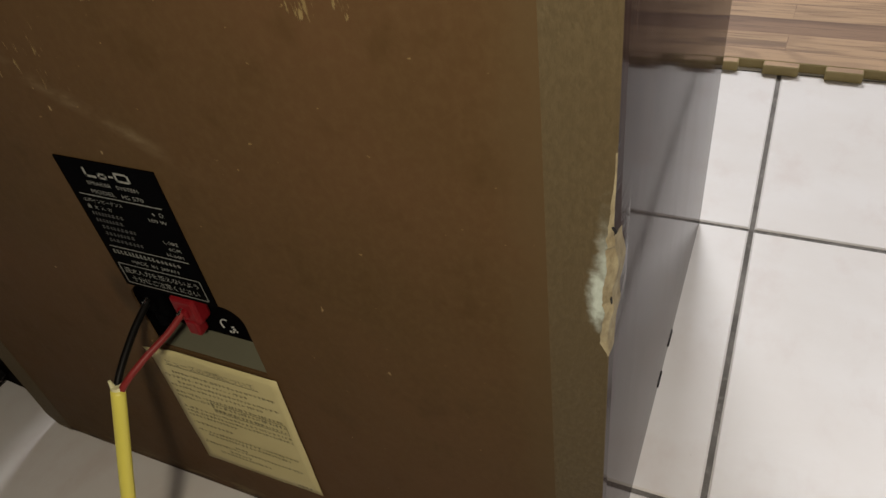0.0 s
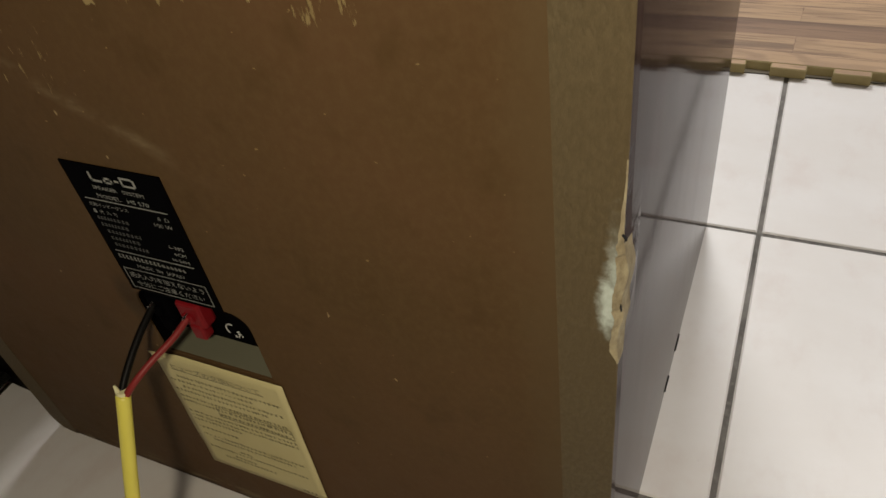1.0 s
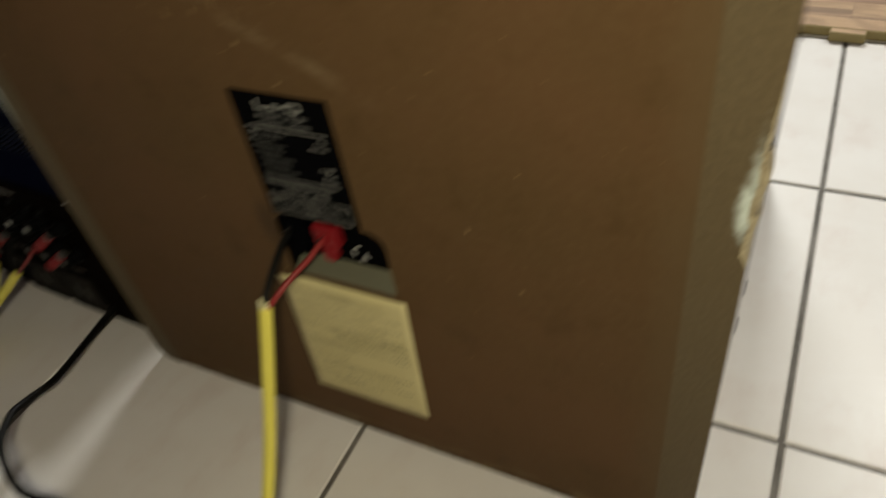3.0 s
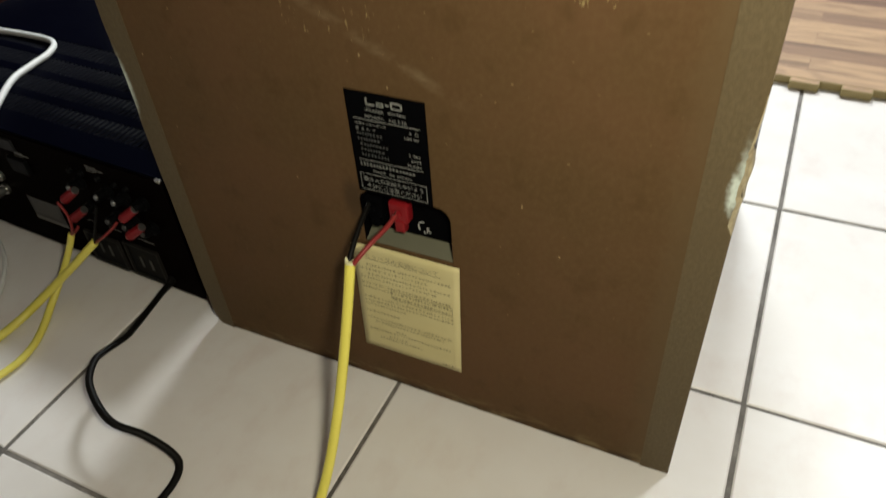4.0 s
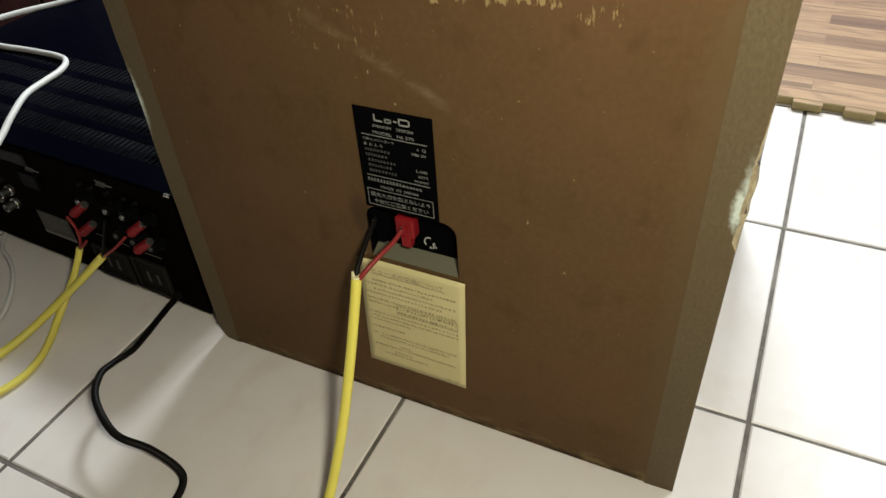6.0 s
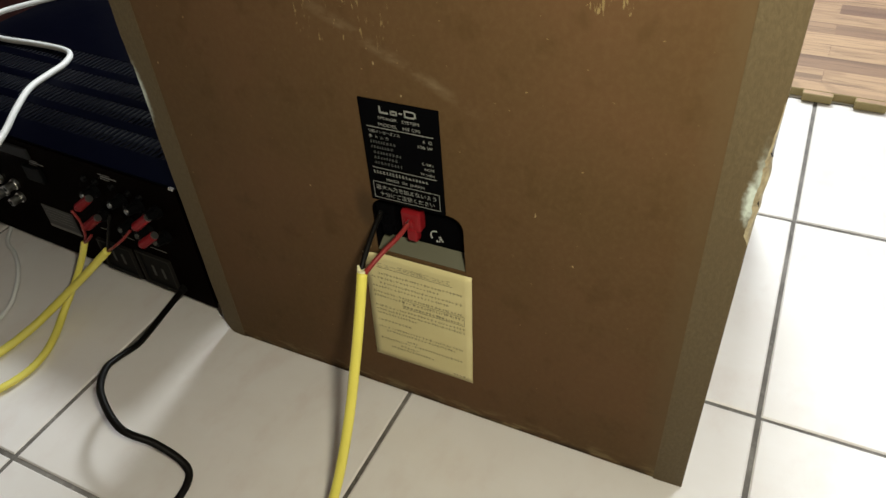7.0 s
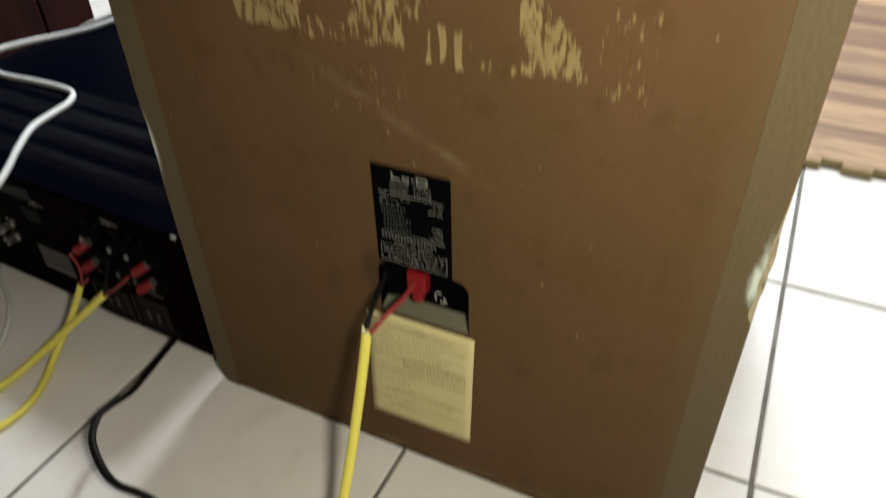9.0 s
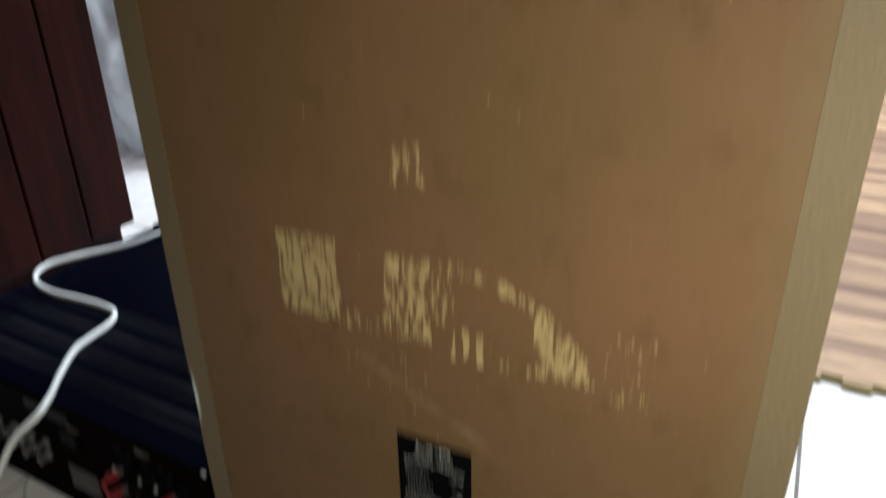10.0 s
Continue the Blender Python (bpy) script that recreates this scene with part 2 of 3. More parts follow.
M = dict(
    board=back_board(), edge=edge_board(), chip=chip_board(), veneer=veneer(), tile=tile_glaze(), grout=grout(), mat=wood_print(),
    foam=plain("tan_foam", (0.33, 0.26, 0.115), 0.75, bump=0.0004, scale=220), paper=sheet_paper(), mahogany=mahogany(), film=bag_film(),
    black_plate=plain("black_plate", (0.002, 0.002, 0.0025), 0.5, spread=0.3, bump=0.0, spec=0.004), ink=plain("white_ink", (0.25, 0.25, 0.23), 0.5, spread=0.35, scale=500, bump=0.0),
    pale_ink=plain("bright_white_ink", (0.60, 0.60, 0.57), 0.5, bump=0.0), print_ink=plain("faded_black_ink", (0.25, 0.22, 0.125), 0.7, bump=0.0, spread=0.4), black=plain("black_plastic", (0.003, 0.003, 0.0033), 0.5, spec=0.06),
    cup=plain("lit_grey_cup_floor", (0.115, 0.112, 0.076), 0.5, spread=0.2), red=plain("red_plastic", (0.20, 0.007, 0.011), 0.45, spec=0.25),
    red_wire=plain("red_wire", (0.22, 0.022, 0.021), 0.45, spec=0.3), yellow=plain("yellow_sheath", (0.78, 0.70, 0.125), 0.42, scale=40, coat=0.1),
    rubber=plain("black_rubber", (0.004, 0.0035, 0.003), 0.5, spec=0.15),
    white_cable=plain("white_vinyl", (0.74, 0.75, 0.74), 0.45, scale=60), blue_black=plain("blue_black_metal", (0.0009, 0.0012, 0.0042), 0.42, 0.0, 0.25, 500, 0.0001, spec=0.010),
    amp_rear=plain("dark_rear_metal", (0.0026, 0.0014, 0.0010), 0.55, 0.0, 0.25, 400, 0.0001, spec=0.006), dark=plain("dark_inside", (0.004, 0.004, 0.005), 0.8),
    # slat metal is a lighter, glossier copy of the lid's, painting highlights in
    slat=plain("lit_slat_metal", (0.0018, 0.0023, 0.0062), 0.42, 0.0, 0.3, 300, 0.0, spec=0.045), frayed=plain("pale_yellow_vinyl", (0.72, 0.69, 0.42), 0.5), dull=plain("dull_nickel", (0.22, 0.22, 0.21), 0.45, 0.9), silver=plain("nickel", (0.62, 0.62, 0.60), 0.28, 1.0), sticker=plain("grey_sticker", (0.034, 0.032, 0.029), 0.5), faint=plain("faded_ink", (0.075, 0.075, 0.070), 0.5, bump=0.0), pale=plain("pale_strip", (0.16, 0.15, 0.135), 0.5), outlet_rim=plain("grey_black_rim", (0.016, 0.0145, 0.013), 0.5, spec=0.1),
    wall=plain("white_wall_paint", (0.50, 0.475, 0.44), 0.8, spread=0.04, scale=30), ceiling=plain("ceiling_paint", (0.80, 0.79, 0.77), 0.85, spread=0.03, scale=30),
)


# ---- helpers for meshes ----
def part(name, bm, material, parent=None, label="", smooth=False):
    """Links a bmesh as one mesh object, under a thing or part if given."""
    mesh = bpy.data.meshes.new(name)
    bmesh.ops.recalc_face_normals(bm, faces=bm.faces)
    bm.to_mesh(mesh)
    bm.free()
    for m in material if isinstance(material, (list, tuple)) else [material]:
        mesh.materials.append(M[m])
    if smooth:
        for p in mesh.polygons:
            p.use_smooth = True
    ob = new(name, mesh)
    if parent:
        ob.parent = parent
    return tagged(ob, label)


def empty(name, m, label, category, group="", kind=""):
    ob = new(name)
    ob.empty_display_size = 0.05
    ob.matrix_world = m
    return tagged(ob, label, category, group, kind)


def add_box(bm, lo, hi, bevel=0.0, segments=2, turn=None):
    made = bmesh.ops.create_cube(bm, size=1)["verts"]
    for v in made:
        v.co = Vector([(l + h) / 2 + c * (h - l) for l, h, c in zip(lo, hi, v.co)])
    if bevel:
        edges = list({e for v in made for e in v.link_edges})
        made = bmesh.ops.bevel(bm, geom=edges, offset=bevel, segments=segments, affect="EDGES", profile=0.5)["verts"]
    if turn:
        bmesh.ops.transform(bm, matrix=turn, verts=list(made))
    return made


def box(lo, hi, bevel=0.0, segments=2, turn=None):
    bm = bmesh.new()
    add_box(bm, lo, hi, bevel, segments, turn)
    return bm


def add_rod(bm, a, b, r, r2=None, sides=16):
    a, b = Vector(a), Vector(b)
    m = Matrix.Translation((a + b) / 2) @ (b - a).to_track_quat("Z", "Y").to_matrix().to_4x4()
    return bmesh.ops.create_cone(bm, cap_ends=True, segments=sides, radius1=r, radius2=r if r2 is None else r2, depth=(b - a).length, matrix=m)["verts"]


def rod(a, b, r, r2=None, sides=16):
    bm = bmesh.new()
    add_rod(bm, a, b, r, r2, sides)
    return bm


def spline(points, steps=8):
    """Catmull-Rom curve through the points."""
    p = [Vector(q) for q in points]
    p = [p[0] * 2 - p[1], *p, p[-1] * 2 - p[-2]]
    out = []
    for a, b, c, d in zip(p, p[1:], p[2:], p[3:]):
        for k in range(steps):
            t = k / steps
            out.append(0.5 * (2 * b + (c - a) * t + (2 * a - 5 * b + 4 * c - d) * t * t + (3 * b - a - 3 * c + d) * t ** 3))
    return [*out, p[-2]]


def hose(points, radius, flat=1.0, sides=12, steps=8, side=Vector((0, 0, 1))):
    """A cable along a curve; flat: its width over its height."""
    line = spline(points, steps)
    bm, rings = bmesh.new(), []
    for k, p in enumerate(line):
        way = (line[min(k + 1, len(line) - 1)] - line[max(k - 1, 0)]).normalized()
        u = way.cross(side)
        u = u.normalized() if u.length > 1e-3 else Vector((1, 0, 0))
        w = u.cross(way).normalized()
        rings.append([bm.verts.new(p + u * (math.cos(a) * radius * flat) + w * (math.sin(a) * radius)) for a in (2 * math.pi * s / sides for s in range(sides))])
    for a, b in zip(rings, rings[1:]):
        for s in range(sides):
            bm.faces.new((a[s], a[(s + 1) % sides], b[(s + 1) % sides], b[s]))
    bm.faces.new(rings[0][::-1])
    bm.faces.new(rings[-1])
    return bm


def lettering(name, body, size, m, material, parent, align="LEFT", wide=1.0):
    """Printed words as a thin mesh; m puts the reading plane."""
    curve = bpy.data.curves.new(name, "FONT")
    curve.body, curve.size, curve.align_x, curve.resolution_u = body, size, align, 2
    ob = bpy.data.objects.new(name, curve)
    scene.collection.objects.link(ob)
    bpy.context.view_layer.update()
    mesh = bpy.data.meshes.new_from_object(ob.evaluated_get(bpy.context.evaluated_depsgraph_get()))
    bpy.data.objects.remove(ob)
    bpy.data.curves.remove(curve)
    mesh.transform(m @ Matrix.Diagonal((wide, 1, 1, 1)))
    mesh.materials.clear()
    mesh.materials.append(M[material])
    out = new(name, mesh)
    out.parent = parent
    return out


def upright(x, y, z, tilt=0.0):
    """A reading plane on a face that looks along -y."""
    return pose(x, y, z, 90, tilt, 0)


# ---- the room ----
def structure(name, lo, hi, material, label):
    return tagged(part(name, box(lo, hi), material, None, label), "", name.split("_")[0], "", "structure")


structure("wall_north", (-3.0, 4.2, 0), (3.4, 4.32, 2.5), "wall", "plain off-white painted wall of the room")
# unseen, made dark and set close to cut bounce on the loudspeaker's back
structure("wall_south", (-3.0, -1.12, 0), (3.4, -1.0, 2.5), "mahogany", "plain dark brown wall added unseen to cut light on the loudspeaker")
structure("wall_west", (-3.12, -1.12, 0), (-3.0, 4.32, 2.5), "wall", "plain off-white painted wall of the room")
structure("wall_east", (3.4, -1.12, 0), (3.52, 4.32, 2.5), "wall", "plain off-white painted wall of the room")
structure("ceiling", (-3.12, -1.12, 2.5), (3.52, 4.32, 2.6), "ceiling", "plain white painted ceiling over the room")

# ---- the loudspeaker, seen from behind ----
WIDTH, DEPTH, HEIGHT = 0.39, 0.33, 0.66
BOARD = 0.0195
speaker = empty("loudspeaker", pose(0, 0, 0), "old brown floor loudspeaker with scuffed back standing on tiles", "loudspeaker")


def chip_depth(z):
    """How far the broken corner is eaten away at the height z."""
    if not 0.216 < z < 0.296:
        return 0.0007
    rise = min(1.0, (z - 0.216) / 0.006, (0.296 - z) / 0.030)
    jag = noise.noise(Vector((0.3, 7.1, z * 95))) * 0.0011 + noise.noise(Vector((4.2, 1.7, z * 430))) * 0.00045
    notch = 0.0005 if 0.2385 < z < 0.2405 or 0.264 < z < 0.2665 else 0.0
    return max(0.0008, rise * ((0.0034 if z < 0.262 else 0.0026) + jag * 0.8) + notch)


def swelling(z):
    """How far the bruised corner bulges out at the height z."""
    if not 0.222 < z < 0.276:
        return 0.0
    hump = math.sin(math.pi * (z - 0.222) / 0.054) ** 0.6
    lumps = sum(h * math.exp(-((z - c) / w) ** 2) for c, w, h in ((0.2365, 0.0042, 0.0012), (0.2540, 0.0090, 0.0017)))
    return max(0.0, 0.0003 * hump + lumps * hump + hump * 0.0002 * noise.noise(Vector((5.0, 8.0, z * 300))))


def side_board(name, outer, inner, chipped):
    """An upright board; its back edge faces the viewer, and one outer corner is broken and swollen."""
    bm, rows = bmesh.new(), []
    levels = [0.0, 0.0012, 0.003, 0.0055, 0.009, 0.013, 0.0165, *[0.02 + 0.02 * k for k in range(10)], *[0.2165 + 0.0011 * k for k in range(74)], *[0.31 + 0.05 * k for k in range(7)], HEIGHT]
    turn = 1 if outer > inner else -1
    for z in levels:
        c = chip_depth(z) if chipped else 0.0011 + 0.0006 * noise.noise(Vector((9.0, 2.0, z * 60)))
        sw = swelling(z) if chipped else 0.0
        bite = 0.0 if chipped or z > 0.016 else 0.0075 * (1 - z / 0.016) ** 2
        if not chipped and 0.212 < z < 0.252:
            c += 0.0012
        lift = 0.0016 if z == 0.0 else 0.0
        rows.append([bm.verts.new(p) for p in ((inner, 0.0, z), (outer - turn * (c * 0.9 - sw * 0.45 + bite), lift * 0.3 + 0.0002, z), (outer - turn * (c * 0.35 - sw + bite * 0.9), c * 0.55 + sw * 0.4, z),
                                               (outer + turn * (sw * 0.7 - bite * 0.6), (0.0062 if chipped else c * 1.5) + sw * 1.6, z), (outer, 0.020, z), (outer, DEPTH, z), (inner, DEPTH, z))])
    for a, b, low in zip(rows, rows[1:], levels):
        broken = chipped and 0.214 < low < 0.294
        for k in range(7):
            f = bm.faces.new((a[k], a[(k + 1) % 7], b[(k + 1) % 7], b[k]))
            f.material_index = (0, 2 if broken else 0, 2 if broken and low < 0.266 else 1, 1, 1, 1, 0)[k]
    bm.faces.new(rows[0][::-1])
    bm.faces.new(rows[-1])
    return part(name, bm, ["edge", "veneer", "chip"], speaker, "glossy dark veneered board with a bare back edge")


side_board("side_panel", WIDTH, WIDTH - BOARD, True)
side_board("side_panel", 0.0, BOARD, False)
for z, tilt in ((0.2690, 35), (0.2415, 10)):
    part("crack", box((-0.00014, -0.0006, -0.0011), (0.00014, 0.0006, 0.0011), 0.00005, 1, pose(WIDTH - 0.0004, 0.0010, z, 0, -tilt, 0)), "dark", speaker, "dark crack in the broken corner")
# black strips paint the shade of small gaps under the side panel
for y, half in ((0.201, 0.008), (0.164, 0.007)):
    part("gap_shim", box((WIDTH - 0.004, y - half, 0.0), (WIDTH + 0.0006, y + half, 0.0013), 0.0004, 1), "rubber", speaker, "thin black strip standing for shade in a gap under the side panel")
part("bottom_panel", box((BOARD + 0.0004, 0.010, 0.0005), (WIDTH - BOARD - 0.0004, DEPTH - 0.002, 0.019)), "veneer", speaker)
part("top_panel", box((BOARD + 0.0004, 0.010, HEIGHT - 0.019), (WIDTH - BOARD - 0.0004, DEPTH - 0.002, HEIGHT), 0.001), "veneer", speaker)
part("front_panel", box((BOARD + 0.0004, DEPTH - 0.03, 0.0195), (WIDTH - BOARD - 0.0004, DEPTH - 0.004, HEIGHT - 0.0195)), "black", speaker)

# the back board, with the opening of the terminal cup
CUP = (0.1715, 0.2352, 0.1465, 0.1892)


def cup_outline(grow=0.0, r=0.0095):
    x0, x1, z0, z1 = CUP[0] - grow, CUP[1] + grow, CUP[2] - grow, CUP[3] + grow
    pts = [(x0, z0), (x1, z0)]
    for cx, start in ((x1 - r, 0), (x0 + r, 90)):
        pts += [(cx + r * math.cos(radians(start + a)), z1 - r + r * math.sin(radians(start + a))) for a in range(0, 91, 15)]
    return pts


def back_panel():
    bm = bmesh.new()
    x0, x1, z0, z1 = BOARD - 0.0004, WIDTH - BOARD + 0.0004, 0.001, HEIGHT - 0.001
    outer = [bm.verts.new((x, 0.0003, z)) for x, z in ((x0, z0), (x1, z0), (x1, z1), (x0, z1))]
    inner = [bm.verts.new((x, 0.0003, z)) for x, z in cup_outline()]
    edges = [bm.edges.new((l[k], l[(k + 1) % len(l)])) for l in (outer, inner) for k in range(len(l))]
    bmesh.ops.triangle_fill(bm, use_beauty=True, edges=edges, normal=(0, -1, 0))
    back = bmesh.ops.extrude_face_region(bm, geom=list(bm.faces))["geom"]
    bmesh.ops.translate(bm, verts=[v for v in back if isinstance(v, bmesh.types.BMVert)], vec=(0, 0.009, 0))
    return part("back_panel", bm, "board", speaker, "brown painted board with torn sticker remains")


back_panel()


def terminal_cup():
    bm = bmesh.new()
    front = [bm.verts.new((x, 0.0012, z)) for x, z in cup_outline(-0.0002)]
    back = [bm.verts.new((x, 0.011, max(z, 0.1530))) for x, z in cup_outline(-0.0006)]
    for k in range(len(front)):
        f = bm.faces.new((front[k], front[(k + 1) % len(front)], back[(k + 1) % len(front)], back[k]))
        # floor face gets its own grey; light from above is put into this colour
        f.material_index = 1 if k == 0 else 0
    bm.faces.new(back)
    lip = bmesh.ops.extrude_face_region(bm, geom=list(bm.faces))["geom"]
    bmesh.ops.scale(bm, vec=(1, 1.12, 1), verts=[v for v in lip if isinstance(v, bmesh.types.BMVert)], space=Matrix.Translation((0, -0.0012, 0)))
    return part("terminal_cup", bm, ["black_plate", "cup"], speaker, "sunken black terminal cup with a grey floor painted as lit")


cup = terminal_cup()


def clip(name, x, material, label):
    """A spring clip with a slanting lever."""
    bm = box((x - 0.0068, 0.0030, 0.1668), (x + 0.0068, 0.0112, 0.1822), 0.0016)
    add_box(bm, (x - 0.0030, 0.0022, 0.1595), (x + 0.0042, 0.0085, 0.1690), 0.0012)
    add_box(bm, (x - 0.0034, 0.0012, 0.1715), (x + 0.0022, 0.0042, 0.1765), 0.0008)
    return part(name, bm, material, cup, label)


clip("spring_clip", 0.1972, "red", "bright red plastic spring clip")
clip("spring_clip", 0.1790, "black_plate", "black plastic spring clip")
marks = bmesh.new()


def mark(x, z, w, h, turn=0.0):
    add_box(marks, (-w / 2, -0.0004, -h / 2), (w / 2, 0.0002, h / 2), 0, 2, pose(x, 0.011, z, 0, turn, 0))


for k in range(9):
    a = radians(80 + 17 * k)
    mark(0.2101 + 0.0033 * math.cos(a), 0.1614 + 0.0036 * math.sin(a), 0.0006, 0.0012, 180 - math.degrees(a))
for dx, dz, w, h, turn in ((0.0032, -0.0006, 0.0016, 0.0006, -25), (0.0036, -0.0022, 0.0016, 0.0007, 20), (0.0026, -0.0040, 0.0007, 0.0013, 25), (0.0008, -0.0044, 0.0008, 0.0013, -5), (0.0048, -0.0034, 0.0008, 0.0008, 40)):
    mark(0.2101 + dx, 0.1614 + dz, w, h, turn)
part("terminal_marking", marks, "pale_ink", cup, "white printed polarity marks")

# the rating plate: black with white print
PX, PZ, PW, PH = 0.1738, 0.1895, 0.0505, 0.0705
plate = part("rating_plate", box((PX, -0.0004, PZ), (PX + PW, 0.0005, PZ + PH), 0.0001, 1), "black_plate", speaker, "black rating plate with white print")
FACE = -0.0006


def say(body, x, z, size, align="LEFT", wide=1.0, name="lettering"):
    lettering(name, body, size, upright(PX + x, FACE, PZ + z), "ink", plate, align, wide)


def bars(name, rows, parent, material, y=FACE, depth=0.00012):
    """Flat printed strokes: rows of x, z, width, height."""
    bm = bmesh.new()
    for x, z, w, h in rows:
        add_box(bm, (x, y - depth, z), (x + w, y, z + h))
    return part(name, bm, material, parent)


bars("emblem", [(PX + 0.0135, PZ + 0.0628, 0.0011, 0.0045), (PX + 0.0135, PZ + 0.0628, 0.0058, 0.0011), (PX + 0.0205, PZ + 0.0628, 0.0045, 0.0009), (PX + 0.0205, PZ + 0.0648, 0.0045, 0.0009),
     (PX + 0.0205, PZ + 0.0628, 0.0009, 0.0029), (PX + 0.0241, PZ + 0.0628, 0.0009, 0.0029), (PX + 0.0262, PZ + 0.0643, 0.0022, 0.0009),
     (PX + 0.0295, PZ + 0.0628, 0.0062, 0.0009), (PX + 0.0295, PZ + 0.0664, 0.0062, 0.0009), (PX + 0.0357, PZ + 0.0634, 0.0010, 0.0033), (PX + 0.0295, PZ + 0.0628, 0.0009, 0.0036)], plate, "ink")
say("SPEAKER   SYSTEM", 0.0252, 0.0588, 0.0026, "CENTER", 1.25)
say("MODEL   HS 570", 0.0252, 0.0544, 0.0029, "CENTER", 1.3)
bars("rule_line", [(PX + 0.004, PZ + 0.0528, 0.0425, 0.0004)], plate, "ink")
say("\u516c\u79f0\u30a4\u30f3\u30d4\u30fc\u30c0\u30f3\u30b9", 0.0045, 0.0492, 0.0023)
say("\u6700  \u5927  \u5165  \u529b", 0.0045, 0.0456, 0.0023)
say("6  \u03a9", 0.0455, 0.0484, 0.0027, "RIGHT", 1.2)
say("100 W", 0.0455, 0.0446, 0.0027, "RIGHT", 1.3)
rng = random.Random(4)
strokes = []
for row in range(5):
    x = PX + 0.005 + 0.0012 * (row > 1)
    for k in range(9 - row % 2):
        w = rng.uniform(0.0009, 0.0019)
        strokes += [(x, PZ + 0.0424 - 0.0036 * row, w, 0.0003), (x + 0.0002, PZ + 0.0434 - 0.0036 * row, w * 0.8, 0.0003), (x + w * 0.4, PZ + 0.0420 - 0.0036 * row, 0.0003, 0.0018)]
        x += w + 0.0006
bars("faded_print", strokes, plate, "faint")
say("L-282", 0.0455, 0.0335, 0.0025, "RIGHT", 1.3)
say("6CM", 0.0455, 0.0299, 0.0025, "RIGHT", 1.3)
say("H-54H", 0.0455, 0.0263, 0.0025, "RIGHT", 1.3)
bars("rule_line", [(PX + 0.004, PZ + 0.0245, 0.0425, 0.0004)], plate, "ink")
strokes, x = [], PX + 0.0045
for k in range(17):
    w = rng.uniform(0.0010, 0.0017)
    strokes += [(x, PZ + 0.0206, w, 0.0005), (x, PZ + 0.0220 - 0.0006 * (k > 10), w * 0.7, 0.0005), (x, PZ + 0.0206, 0.0005, 0.0022 - 0.0006 * (k > 10))]
    x += w + 0.0009
bars("maker_print", strokes, plate, "ink")
say("MADE  IN  JAPAN", 0.0252, 0.0162, 0.0028, "CENTER", 1.2)
bars("frame_line", [(PX + 0.0028, PZ + 0.0142, 0.0448, 0.0003), (PX + 0.0028, PZ + 0.0024, 0.0448, 0.0003), (PX + 0.0028, PZ + 0.0024, 0.0003, 0.0118), (PX + 0.0473, PZ + 0.0024, 0.0003, 0.0121)], plate, "ink")
say("\u904e\u5927\u5165\u529b\u3092\u52a0\u3048\u306a\u3044\u3088\u3046", 0.0252, 0.0093, 0.0036, "CENTER", 1.05)
say("\u5341\u5206\u306b\u3054\u6ce8\u610f\u304f\u3060\u3055\u3044", 0.0252, 0.0044, 0.0036, "CENTER", 1.05)


# the yellowed instruction sheet below the cup
def sheet():
    bm, nx, nz = bmesh.new(), 14, 18
    grid = {}
    for i in range(nx + 1):
        for k in range(nz + 1):
            u, v = i / nx, k / nz
            x = 0.1570 + 0.0042 * v + u * (0.0795 - 0.0010 * v)
            z = 0.0400 + v * 0.1045
            lift = 0.0003 + 0.00035 * noise.noise(Vector((u * 3, v * 4, 2.0)))
            curl = max(0.0, v - 0.9) * max(0.0, 0.22 - u) * 0.10
            grid[i, k] = bm.verts.new((x, -0.0004 - lift - curl, z))
    for i in range(nx):
        for k in range(nz):
            bm.faces.new((grid[i, k], grid[i + 1, k], grid[i + 1, k + 1], grid[i, k + 1]))
    thick = bmesh.ops.extrude_face_region(bm, geom=list(bm.faces))["geom"]
    bmesh.ops.translate(bm, verts=[v for v in thick if isinstance(v, bmesh.types.BMVert)], vec=(0, 0.00018, 0))
    return part("instruction_sheet", bm, "paper", speaker, "yellowed printed paper sheet glued flat", True)


paper = sheet()
lettering("lettering", "\u30d2\u30e5\u30fc\u30ba\u306e\u4ea4\u63db\u306b\u3064\u3044\u3066", 0.0048, upright(0.1975, -0.0019, 0.1335), "print_ink", paper, "CENTER", 1.05)
bars("rule_line", [(0.1695, 0.1318, 0.056, 0.0003)], paper, "print_ink", -0.0014)
strokes = []
